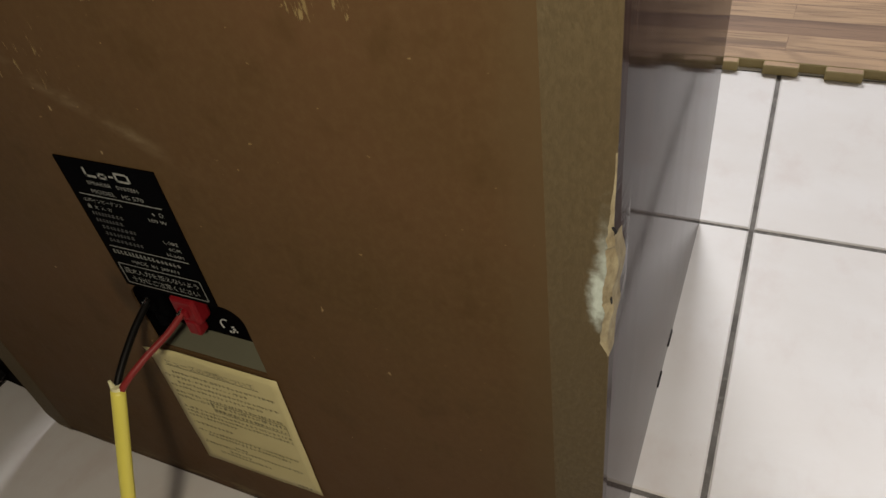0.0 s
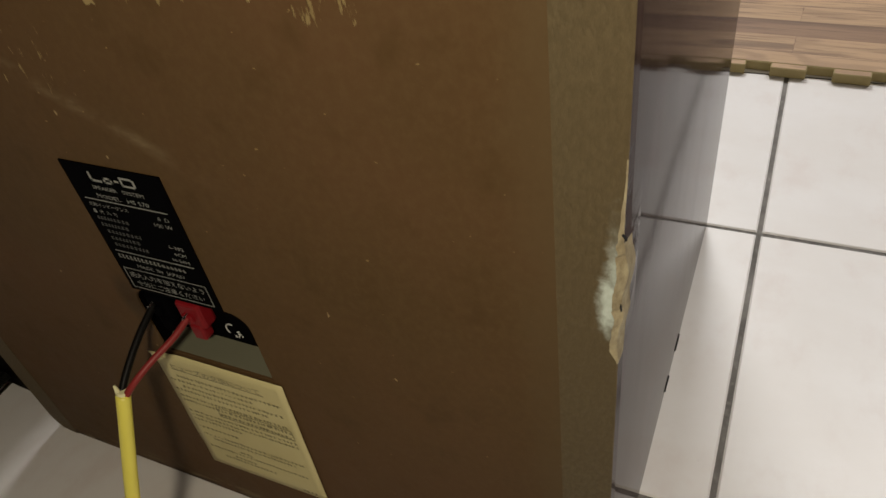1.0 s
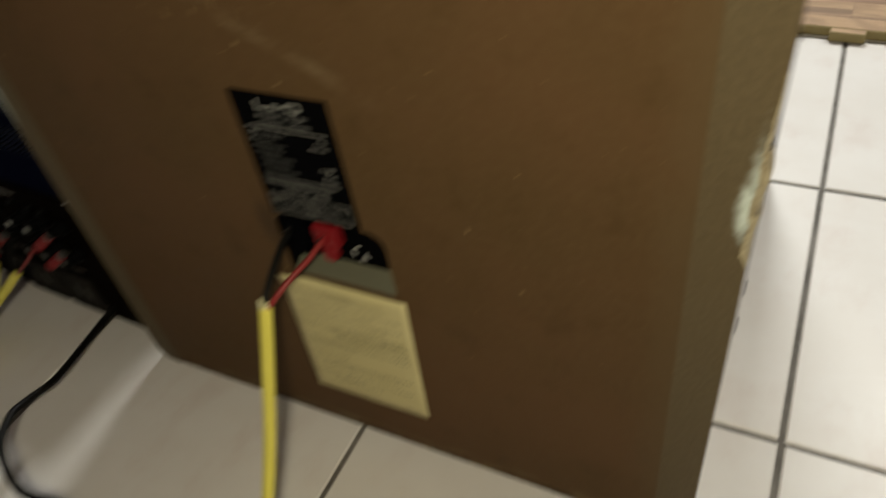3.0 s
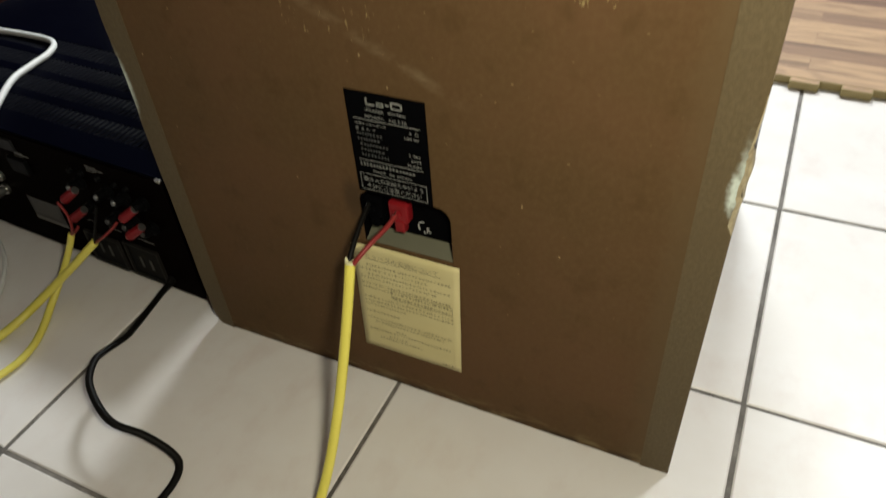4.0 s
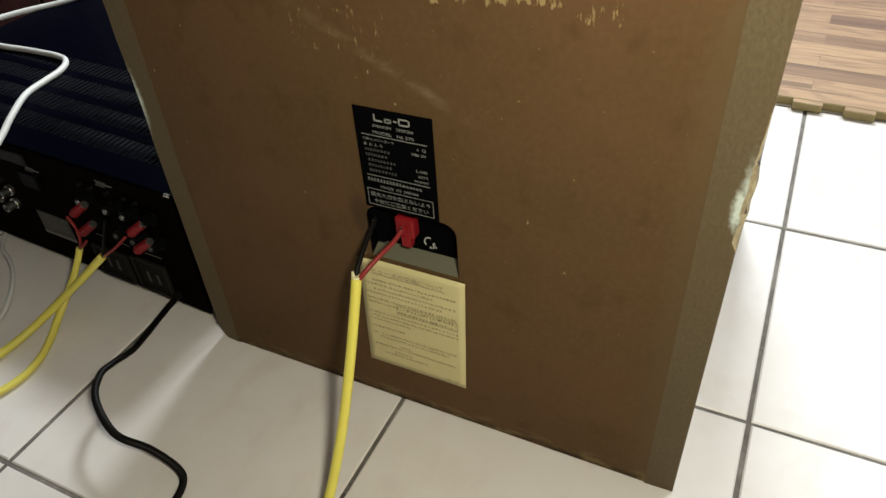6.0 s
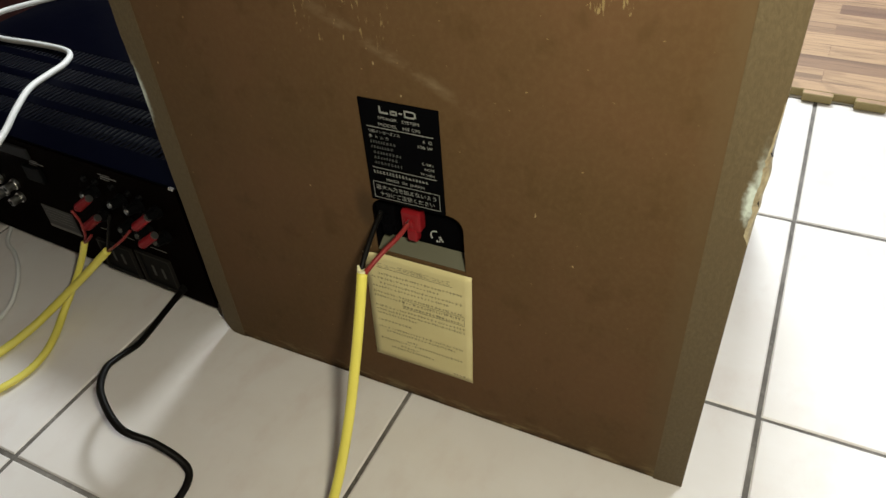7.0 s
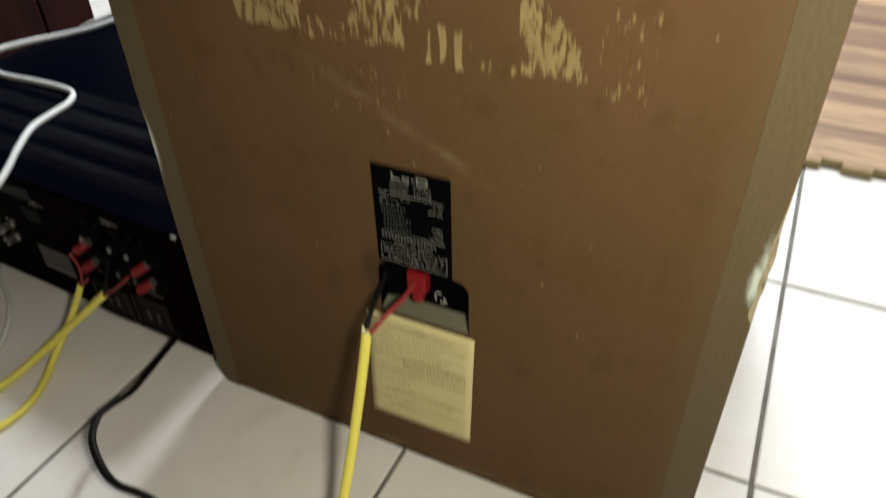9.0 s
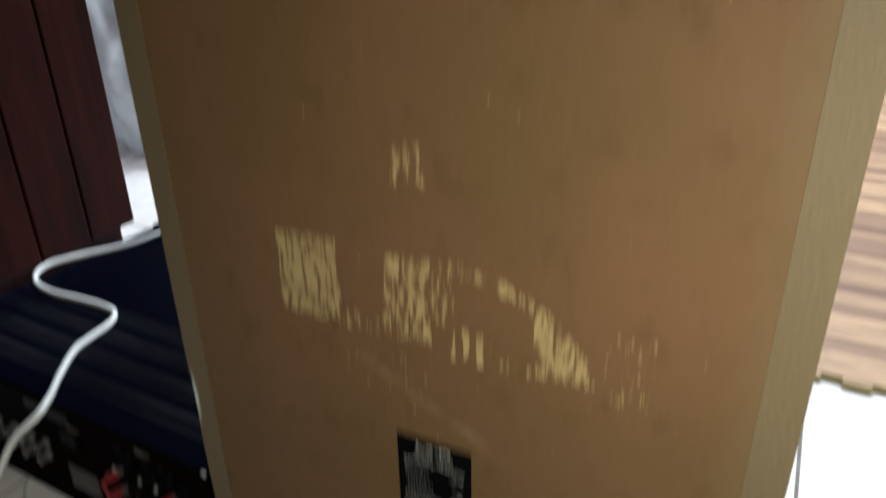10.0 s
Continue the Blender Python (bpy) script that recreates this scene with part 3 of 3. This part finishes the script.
for z, x0, x1, dark in ((0.1258, 0.170, 0.233, 0), (0.1216, 0.164, 0.216, 0), (0.1172, 0.170, 0.232, 0), (0.1132, 0.164, 0.222, 0), (0.1078, 0.164, 0.231, 0), (0.1038, 0.164, 0.186, 0), (0.1036, 0.187, 0.232, 1),
                        (0.0994, 0.187, 0.232, 1), (0.0942, 0.164, 0.232, 0), (0.0905, 0.164, 0.232, 0), (0.0868, 0.164, 0.196, 0), (0.0795, 0.164, 0.190, 0), (0.0725, 0.164, 0.231, 0), (0.0690, 0.170, 0.225, 0),
                        (0.0630, 0.186, 0.193, 1), (0.0602, 0.164, 0.230, 0), (0.0560, 0.180, 0.194, 0), (0.0528, 0.172, 0.206, 0), (0.0440, 0.222, 0.232, 0)):
    x = x0
    while x < x1:
        w = rng.uniform(0.0008, 0.0019)
        h = rng.choice((0.0003, 0.0004, 0.0015 if dark else 0.0005))
        strokes.append((x, z, w, h))
        if rng.random() < 0.75:
            strokes.append((x + rng.uniform(0, 0.0006), z - 0.0007, 0.0003, 0.0018))
        if rng.random() < 0.6:
            strokes.append((x, z + 0.0009, w * 0.8, 0.0003))
        x += w + rng.uniform(0.0004, 0.0016)
strokes += [(0.1862, 0.1062, 0.0468, 0.0003), (0.1862, 0.0980, 0.0468, 0.0003), (0.1862, 0.0980, 0.0003, 0.0085), (0.2327, 0.0980, 0.0003, 0.0085)]
bars("fine_print", strokes, paper, "print_ink", -0.00118)

# ---- the speaker lead ----
lead = empty("speaker_cable", pose(0.186, -0.12, 0), "yellow two-core speaker cable hanging from red and black clips", "cable")


def own(ob, thing):
    ob.matrix_parent_inverse = thing.matrix_world.inverted() if thing.matrix_world != Matrix() else Matrix()
    return ob


bpy.context.view_layer.update()
own(part("sheath", hose([(0.1818, -0.0347, 0.1582), (0.1832, -0.0429, 0.1440), (0.1846, -0.0541, 0.1236), (0.1853, -0.0655, 0.1014), (0.1869, -0.0807, 0.0775), (0.1878, -0.0970, 0.0541), (0.1876, -0.1131, 0.0330), (0.1858, -0.1315, 0.0145), (0.1820, -0.156, 0.0050), (0.172, -0.20, 0.0046), (0.150, -0.30, 0.0046), (0.11, -0.45, 0.0046)], 0.0031, 1.10, 14), "yellow", lead, "yellow vinyl outer sheath", True), lead)
own(part("red_core", hose([(0.1965, 0.0030, 0.1745), (0.1948, -0.008, 0.1712), (0.1908, -0.020, 0.1678), (0.1868, -0.0300, 0.1630), (0.1832, -0.0352, 0.1572), (0.1828, -0.0385, 0.1520)], 0.0016, 1.0, 10), "red_wire", lead, "thin red insulated wire", True), lead)
own(part("black_core", hose([(0.1765, 0.0035, 0.1765), (0.1775, -0.009, 0.1722), (0.1787, -0.020, 0.1672), (0.1798, -0.0300, 0.1612), (0.1806, -0.0350, 0.1565), (0.1812, -0.0385, 0.1520)], 0.00175, 1.0, 10), "rubber", lead, "thin black insulated wire", True), lead)
own(part("bare_end", rod((0.1962, -0.0004, 0.1756), (0.1964, 0.0030, 0.1762), 0.0007, None, 8), "silver", lead), lead)
own(part("bare_end", rod((0.1767, 0.0000, 0.1775), (0.1767, 0.0030, 0.1779), 0.0007, None, 8), "silver", lead), lead)
bm = rod((0.1818, -0.0344, 0.1576), (0.1817, -0.0338, 0.1600), 0.0033, 0.0028, 14)
add_rod(bm, (0.1799, -0.0350, 0.1590), (0.1796, -0.0346, 0.1636), 0.0014, 0.0007, 8)
own(part("frayed_lip", bm, "frayed", lead, "pale frayed end of the sheath"), lead)

# ---- the amplifier ----
AW, AD, AH, FOOT = 0.445, 0.345, 0.1385, 0.008
amp = empty("amplifier", pose(-0.0190, 0.0125, 0, 0, 0, -3.0), "blue-black slotted stereo amplifier with its rear connections, on floor", "amplifier")


slot_rows = [(0.028, 0.051), (0.061, 0.084), (0.094, 0.117), (0.127, 0.150)]
lid = part("lid", box((-AW, slot_rows[-1][1], AH - 0.0016), (0, AD - 0.012, AH), 0.0004, 1), "blue_black", amp, "blue-black painted steel lid")
for x in (-AW, -0.0014):
    part("side_plate", box((x, 0.002, FOOT + 0.004), (x + 0.0014, AD - 0.012, AH - 0.0017)), "blue_black", lid)
edge = 0.002
for y0, y1 in slot_rows:
    part("lid_band", box((-AW, edge, AH - 0.0016), (0, y0, AH)), "blue_black", lid)
    edge = y1
    bm = bmesh.new()
    add_box(bm, (-0.026, y0, AH - 0.0016), (0, y1, AH))
    add_box(bm, (-AW, y0, AH - 0.0016), (-AW + 0.04, y1, AH))
    x = -AW + 0.0405
    while x < -0.0275:
        add_box(bm, (x, y0 - 0.0001, AH - 0.0016), (x + 0.0030, y1 + 0.0001, AH - 0.0002), 0.0005, 1)
        x += 0.0063
    tagged(part("vent_slats", bm, "slat", lid), "", "", "", "stuff")
part("chassis", box((-AW + 0.003, 0.004, FOOT + 0.002), (-0.003, AD - 0.02, AH - 0.012)), "dark", amp)
rear = part("rear_panel", box((-AW, 0.0, FOOT), (0, 0.002, AH - 0.002), 0.0004, 1), "amp_rear", amp, "dark rear panel with sockets and terminals")
part("front_panel", box((-AW - 0.002, AD - 0.012, FOOT - 0.002), (0.002, AD, AH + 0.003), 0.0015), "black", amp)
# silver piece put in as the bright highlight on the lid's rear corner
part("corner_trim", box((-0.0055, -0.0012, AH - 0.0016), (0.0006, 0.0016, AH + 0.0004), 0.0003, 1), "silver", amp)
for x in (-AW + 0.04, -0.04):
    for y in (0.03, AD - 0.05):
        part("foot", rod((x, y, 0), (x, y, FOOT + 0.002), 0.016, 0.018), "rubber", amp)


def binding_post(x, z):
    """A black screw terminal with a nickel end, painted dimmer on the lower row."""
    bm = rod((x, 0, z), (x, -0.004, z), 0.0060, None, 14)
    add_rod(bm, (x, -0.004, z), (x, -0.013, z + 0.002), 0.0046, 0.0042, 10)
    post = part("binding_post", bm, "black", rear)
    part("post_tip", rod((x, -0.013, z + 0.002), (x, -0.0142, z + 0.0022), 0.0024, 0.0020, 10), "dull" if z > 0.1 else "sticker", post)


for x in (-0.104, -0.071, -0.051, -0.030):
    for z in (0.108, 0.082):
        binding_post(x, z)
for x, z in ((-0.1075, 0.1010), (-0.1080, 0.0800), (-0.0370, 0.1030), (-0.0380, 0.0840)):
    bm = rod((x + 0.0085, -0.0120, z + 0.0070), (x - 0.0050, -0.0160, z - 0.0035), 0.0038, 0.0042, 12)
    add_rod(bm, (x - 0.0050, -0.0160, z - 0.0035), (x - 0.0078, -0.0168, z - 0.0055), 0.0042, 0.0022, 12)
    sleeve = part("pin_sleeve", bm, "red", rear, "red plastic pin plug sleeve")
    part("pin_ring", rod((x + 0.0095, -0.0117, z + 0.0078), (x + 0.0085, -0.0120, z + 0.0070), 0.0034, None, 12), "dull", sleeve)
for x, z in ((-0.112, 0.1185), (-0.098, 0.1185), (-0.078, 0.119), (-0.046, 0.1175), (-0.059, 0.118)):
    bm = rod((x, 0, z), (x, -0.003, z), 0.0030, 0.0022, 10)
    add_box(bm, (x - 0.002, -0.0033, z - 0.0003), (x + 0.002, -0.0029, z + 0.0003))
    part("panel_screw", bm, "black", rear)
for x, z in ((-0.229, 0.080), (-0.231, 0.064), (-0.253, 0.080), (-0.255, 0.064), (-0.279, 0.080), (-0.279, 0.064), (-0.307, 0.080), (-0.307, 0.064)):
    bm = rod((x, 0, z), (x, -0.003, z), 0.0055, None, 14)
    add_rod(bm, (x, -0.003, z), (x, -0.012, z), 0.0041, None, 14)
    jack = part("phono_jack", bm, "silver", rear, "nickel phono jack")
    part("jack_core", rod((x, -0.012, z), (x, -0.0124, z), 0.0022, None, 10), "dark", jack)
part("selector_block", box((-0.196, -0.004, 0.096), (-0.172, 0.0, 0.112), 0.001), "black", rear)
part("vent_block", box((-0.245, -0.0025, 0.119), (-0.180, 0.0, 0.131), 0.001), "dark", rear)
plate2 = part("rating_sticker", box((-0.203, -0.0006, 0.040), (-0.159, 0.0, 0.064)), "sticker", rear, "grey rating sticker with a pale strip")
part("pale_strip", box((-0.203, -0.0009, 0.0375), (-0.159, 0.0, 0.0405)), "pale", plate2)
bars("faded_print", [(-0.199 + 0.004 * (k % 9), 0.0605 - 0.0035 * (k // 9), 0.003, 0.0007) for k in range(45)], plate2, "pale", -0.0006)
for x, z in ((-0.188, 0.1150), (-0.090, 0.1262)):
    bars("panel_print", [(x, z + 0.0022, 0.014, 0.0008), (x + 0.002, z, 0.019, 0.0012), (x, z - 0.0022, 0.012, 0.0008)], rear, "pale", -0.0002)
for x, z, w in ((-0.122, 0.0605, 0.010), (-0.095, 0.0600, 0.016), (-0.060, 0.0590, 0.020)):
    bars("panel_print", [(x, z, w, 0.0008)], rear, "pale", -0.0002)
for x0, x1, z0, z1 in ((-0.134, -0.090, 0.011, 0.046), (-0.082, -0.040, 0.012, 0.050)):
    bm = bmesh.new()
    for lo, hi in (((x0, -0.003, z0), (x1, 0, z0 + 0.0016)), ((x0, -0.003, z1 - 0.0016), (x1, 0, z1)), ((x0, -0.003, z0 + 0.0016), (x0 + 0.0016, 0, z1 - 0.0016)), ((x1 - 0.0016, -0.003, z0 + 0.0016), (x1, 0, z1 - 0.0016))):
        add_box(bm, lo, hi)
    outlet = part("mains_outlet", bm, "outlet_rim", rear, "black mains outlet with a raised rim")
    part("outlet_face", box((x0 + 0.002, -0.0012, z0 + 0.002), (x1 - 0.002, 0, z1 - 0.002)), "black", outlet)
    for dx in (0.014, 0.026):
        part("outlet_slot", box((x0 + dx, -0.0016, z0 + 0.012), (x0 + dx + 0.003, -0.0010, z0 + 0.024)), "sticker", outlet)
part("cord_grommet", rod((-0.0355, 0.0, 0.0195), (-0.0345, -0.006, 0.0195), 0.0042, 0.0034, 14), "rubber", rear)

# ---- cables round the amplifier ----
mains = tagged(part("mains_cord", hose([(-0.0545, 0.016, 0.0195), (-0.0520, 0.000, 0.0195), (-0.0475, -0.020, 0.021), (-0.040, -0.045, 0.025), (-0.034, -0.062, 0.030), (-0.034, -0.082, 0.035), (-0.031, -0.096, 0.038), (-0.014, -0.116, 0.040), (0.017, -0.131, 0.034), (0.040, -0.126, 0.022), (0.060, -0.125, 0.010),
                                       (0.070, -0.131, 0.0045), (0.074, -0.149, 0.0036), (0.070, -0.175, 0.0036), (0.05, -0.23, 0.0036), (-0.02, -0.34, 0.0036), (-0.12, -0.46, 0.0036)], 0.0023, 1.25, 12), "rubber", None, "black rubber mains cord curling over the tiled floor", True), "", "cable")


def amp_lead(label, sheath_points, cores, radius):
    thing = empty("speaker_cable", pose(*sheath_points[-1]), label, "cable")
    bpy.context.view_layer.update()
    own(part("sheath", hose(sheath_points, radius, 1.15, 12), "yellow", thing, "yellow vinyl outer sheath", True), thing)
    for name, material, points in cores:
        own(part(name, hose(points, 0.0012, 1.0, 8), material, thing, "", True), thing)
    return thing


amp_lead("yellow speaker cable running from amplifier over the floor", [(-0.1035, -0.0080, 0.0660), (-0.1105, -0.0120, 0.0590), (-0.1230, -0.0205, 0.0460), (-0.1400, -0.0320, 0.0295), (-0.1540, -0.0490, 0.0150), (-0.1620, -0.0680, 0.0065), (-0.1660, -0.0950, 0.0045), (-0.176, -0.140, 0.0045), (-0.20, -0.20, 0.0045), (-0.25, -0.28, 0.0045)],
         [("red_core", "red_wire", [(-0.0645, -0.0060, 0.0980), (-0.0740, -0.0090, 0.0885), (-0.0880, -0.0105, 0.0770), (-0.1030, -0.0078, 0.0655)]),
          ("black_core", "rubber", [(-0.0880, -0.0020, 0.1050), (-0.0905, -0.0080, 0.0900), (-0.0960, -0.0095, 0.0770), (-0.1030, -0.0080, 0.0655)])], 0.0036)
amp_lead("thinner yellow speaker cable behind amplifier on the floor", [(-0.1370, -0.0040, 0.0620), (-0.1400, -0.0080, 0.0520), (-0.1450, -0.0165, 0.0360), (-0.1490, -0.0290, 0.0200), (-0.1480, -0.0450, 0.0085), (-0.1390, -0.0640, 0.0042), (-0.1290, -0.0860, 0.0036), (-0.1270, -0.110, 0.0036), (-0.138, -0.140, 0.0036), (-0.17, -0.20, 0.0036), (-0.22, -0.29, 0.0036)],
         [("red_core", "red_wire", [(-0.1300, -0.0060, 0.1010), (-0.1270, -0.0050, 0.0890), (-0.1290, -0.0050, 0.0740), (-0.1370, -0.0040, 0.0615)]),
          ("red_core", "red_wire", [(-0.1185, -0.0060, 0.0775), (-0.1240, -0.0075, 0.0715), (-0.1310, -0.0060, 0.0660), (-0.1372, -0.0040, 0.0612)])], 0.0030)
Z = AH + 0.0032
tagged(part("white_cable", hose([(-0.20, 0.50, 0.004), (-0.26, 0.455, 0.06), (-0.33, 0.405, Z + 0.002), (-0.395, 0.356, Z + 0.005), (-0.425, 0.305, Z), (-0.462, 0.245, Z), (-0.472, 0.210, Z), (-0.450, 0.180, Z), (-0.405, 0.168, Z), (-0.355, 0.170, Z), (-0.308, 0.168, Z + 0.001), (-0.288, 0.160, Z + 0.001), (-0.279, 0.143, Z),
                                (-0.276, 0.122, Z), (-0.270, 0.092, Z), (-0.246, 0.055, Z), (-0.224, 0.028, Z + 0.001), (-0.212, 0.004, Z - 0.002), (-0.226, -0.014, Z - 0.020), (-0.250, -0.022, 0.085), (-0.275, -0.028, 0.045), (-0.300, -0.045, 0.010), (-0.325, -0.070, 0.0034), (-0.38, -0.12, 0.0034)], 0.0031, 1.0, 12), "white_cable", None, "white vinyl cable looped over the amplifier lid", True), "", "cable")

tagged(part("thin_cable", hose([(-0.335, 0.060, 0.0026), (-0.297, 0.014, 0.0030), (-0.269, 0.000, 0.0050), (-0.240, -0.018, 0.0080), (-0.219, -0.039, 0.0070), (-0.206, -0.063, 0.0040), (-0.208, -0.092, 0.0024), (-0.225, -0.13, 0.0024), (-0.27, -0.19, 0.0024)], 0.0022, 1.0, 10), "white_cable", None, "thin white cable lying on tiles behind the amplifier", True), "", "cable")

# ---- beyond the amplifier ----
cabinet = empty("wooden_cabinet", pose(-0.90, 0.10, 0), "dark red-brown wooden cabinet with upright grooves on floor", "cabinet")
bpy.context.view_layer.update()
own(part("body", box((-1.12, -0.32, 0.05), (-0.678, 0.510, 1.00), 0.003), "mahogany", cabinet), cabinet)
for k in range(9):
    y = -0.315 + k * 0.092
    own(part("side_board", box((-0.6775, y, 0.052), (-0.660, y + 0.0885, 0.996), 0.0025), "mahogany", cabinet), cabinet)
own(part("plinth", box((-1.11, -0.31, 0.0), (-0.69, 0.50, 0.0498)), "mahogany", cabinet), cabinet)


def plastic_bag():
    bm = bmesh.new()
    bmesh.ops.create_icosphere(bm, subdivisions=5, radius=1.0)
    for v in bm.verts:
        d = v.co.normalized()
        fold = abs(noise.noise(d * 2.3)) * 0.34 + abs(noise.noise(d * 5.1 + Vector((3, 1, 2)))) * 0.20 + abs(noise.noise(d * 11.0)) * 0.13 + abs(noise.noise(d * 23.0)) * 0.06
        r = 0.86 + fold
        v.co = Vector((d.x * 0.20 * r, d.y * 0.15 * r, max(0.0, 0.26 + d.z * 0.30 * r)))
        pinch = max(0.0, v.co.z - 0.34) * 1.4
        v.co.x *= 1 - min(0.75, pinch)
        v.co.y *= 1 - min(0.75, pinch)
    ob = part("plastic_bag", bm, "film", None, "crumpled whitish plastic bag standing on the floor", True)
    ob.matrix_world = pose(-1.08, 1.00, 0, 0, 0, 25)
    return tagged(ob, "", "bag")


plastic_bag()

# ---- foam mats ----
MAT, THICK, TAB, PITCH = 0.60, 0.0105, 0.0335, 0.0570


def mat_mesh(tabs):
    bm = bmesh.new()
    add_box(bm, (0.0003, 0, 0), (MAT - 0.0003, MAT - 0.0006, THICK), 0.0012, 1)
    if tabs:
        x = 0.0125
        while x < MAT - TAB:
            add_box(bm, (x, -0.0095, 0.0), (x + TAB, 0.0008, THICK - 0.0003), 0.0010, 1)
            x += PITCH
    for f in bm.faces:
        f.material_index = 0 if f.normal.z > 0.8 else 1
    return bm


lay = pose(0.4005, 0.5832, 0.0, 0, 0, -2.2) @ Matrix.Translation((-3 * PITCH, 0, 0))
for i in range(0, 3):
    for k in range(0, 3):
        ob = part("foam_mat", mat_mesh(k == 0), ["mat", "foam"], None, "tan interlocking foam mat with printed wood strips" if k else "wood-print foam mat with tan tabs along its edge")
        ob.matrix_world = lay @ Matrix.Translation((i * MAT, k * MAT, 0.0004))
        tagged(ob, "", "foam mat", "foam mats on the floor")

# ---- tiled floor ----
STEP, JOINT, X0, Y0 = 0.25, 0.0035, 0.4295, 0.3305
floor = tagged(part("floor", box((-3.0, -1.0, -0.06), (3.4, 4.2, -0.0016)), "grout", None, "off-white glazed tile floor with dark dirty joints"), "", "floor", "", "structure")


def tile_mesh(w):
    bm = bmesh.new()
    h = w / 2
    ring = [[bm.verts.new((sx * (h - c), sy * (h - c), z)) for sx, sy in ((-1, -1), (1, -1), (1, 1), (-1, 1))] for c, z in ((0.0, -0.006), (0.0, -0.0010), (0.0012, 0.0))]
    for a, b in zip(ring, ring[1:]):
        for k in range(4):
            bm.faces.new((a[k], a[(k + 1) % 4], b[(k + 1) % 4], b[k]))
    bm.faces.new(ring[-1])
    mesh = bpy.data.meshes.new("tile")
    bm.to_mesh(mesh)
    bm.free()
    mesh.materials.append(M["tile"])
    return mesh


tile_data = tile_mesh(STEP - JOINT)
rest_v, rest_f = [], []
for i in range(-14, 12):
    for k in range(-11, 16):
        cx, cy = X0 + (i + 0.5) * STEP, Y0 + (k + 0.5) * STEP
        if not (-3.0 + 0.13 < cx < 3.4 - 0.13 and -1.0 + 0.13 < cy < 4.2 - 0.13):
            continue
        if -1.9 < cx < 1.6 and -1.1 < cy < 2.2:
            ob = new("tile", tile_data)
            ob.parent = floor
            ob.matrix_basis = pose(cx + random.uniform(-0.0004, 0.0004), cy + random.uniform(-0.0004, 0.0004), random.uniform(-0.0003, 0.0), random.uniform(-0.05, 0.05), random.uniform(-0.05, 0.05), random.uniform(-0.06, 0.06))
        else:
            h, n0 = (STEP - JOINT) / 2, len(rest_v)
            rest_v += [(cx - h, cy - h, -0.0002), (cx + h, cy - h, -0.0002), (cx + h, cy + h, -0.0002), (cx - h, cy + h, -0.0002), (cx - h, cy - h, -0.006), (cx + h, cy - h, -0.006), (cx + h, cy + h, -0.006), (cx - h, cy + h, -0.006)]
            rest_f += [(n0, n0 + 1, n0 + 2, n0 + 3), *[(n0 + 4 + a, n0 + 4 + (a + 1) % 4, n0 + (a + 1) % 4, n0 + a) for a in range(4)]]
rest = bpy.data.meshes.new("far_tiles")
rest.from_pydata(rest_v, [], rest_f)
rest.materials.append(M["tile"])
far = tagged(new("far_tiles", rest), "", "", "", "stuff")
far.parent = floor
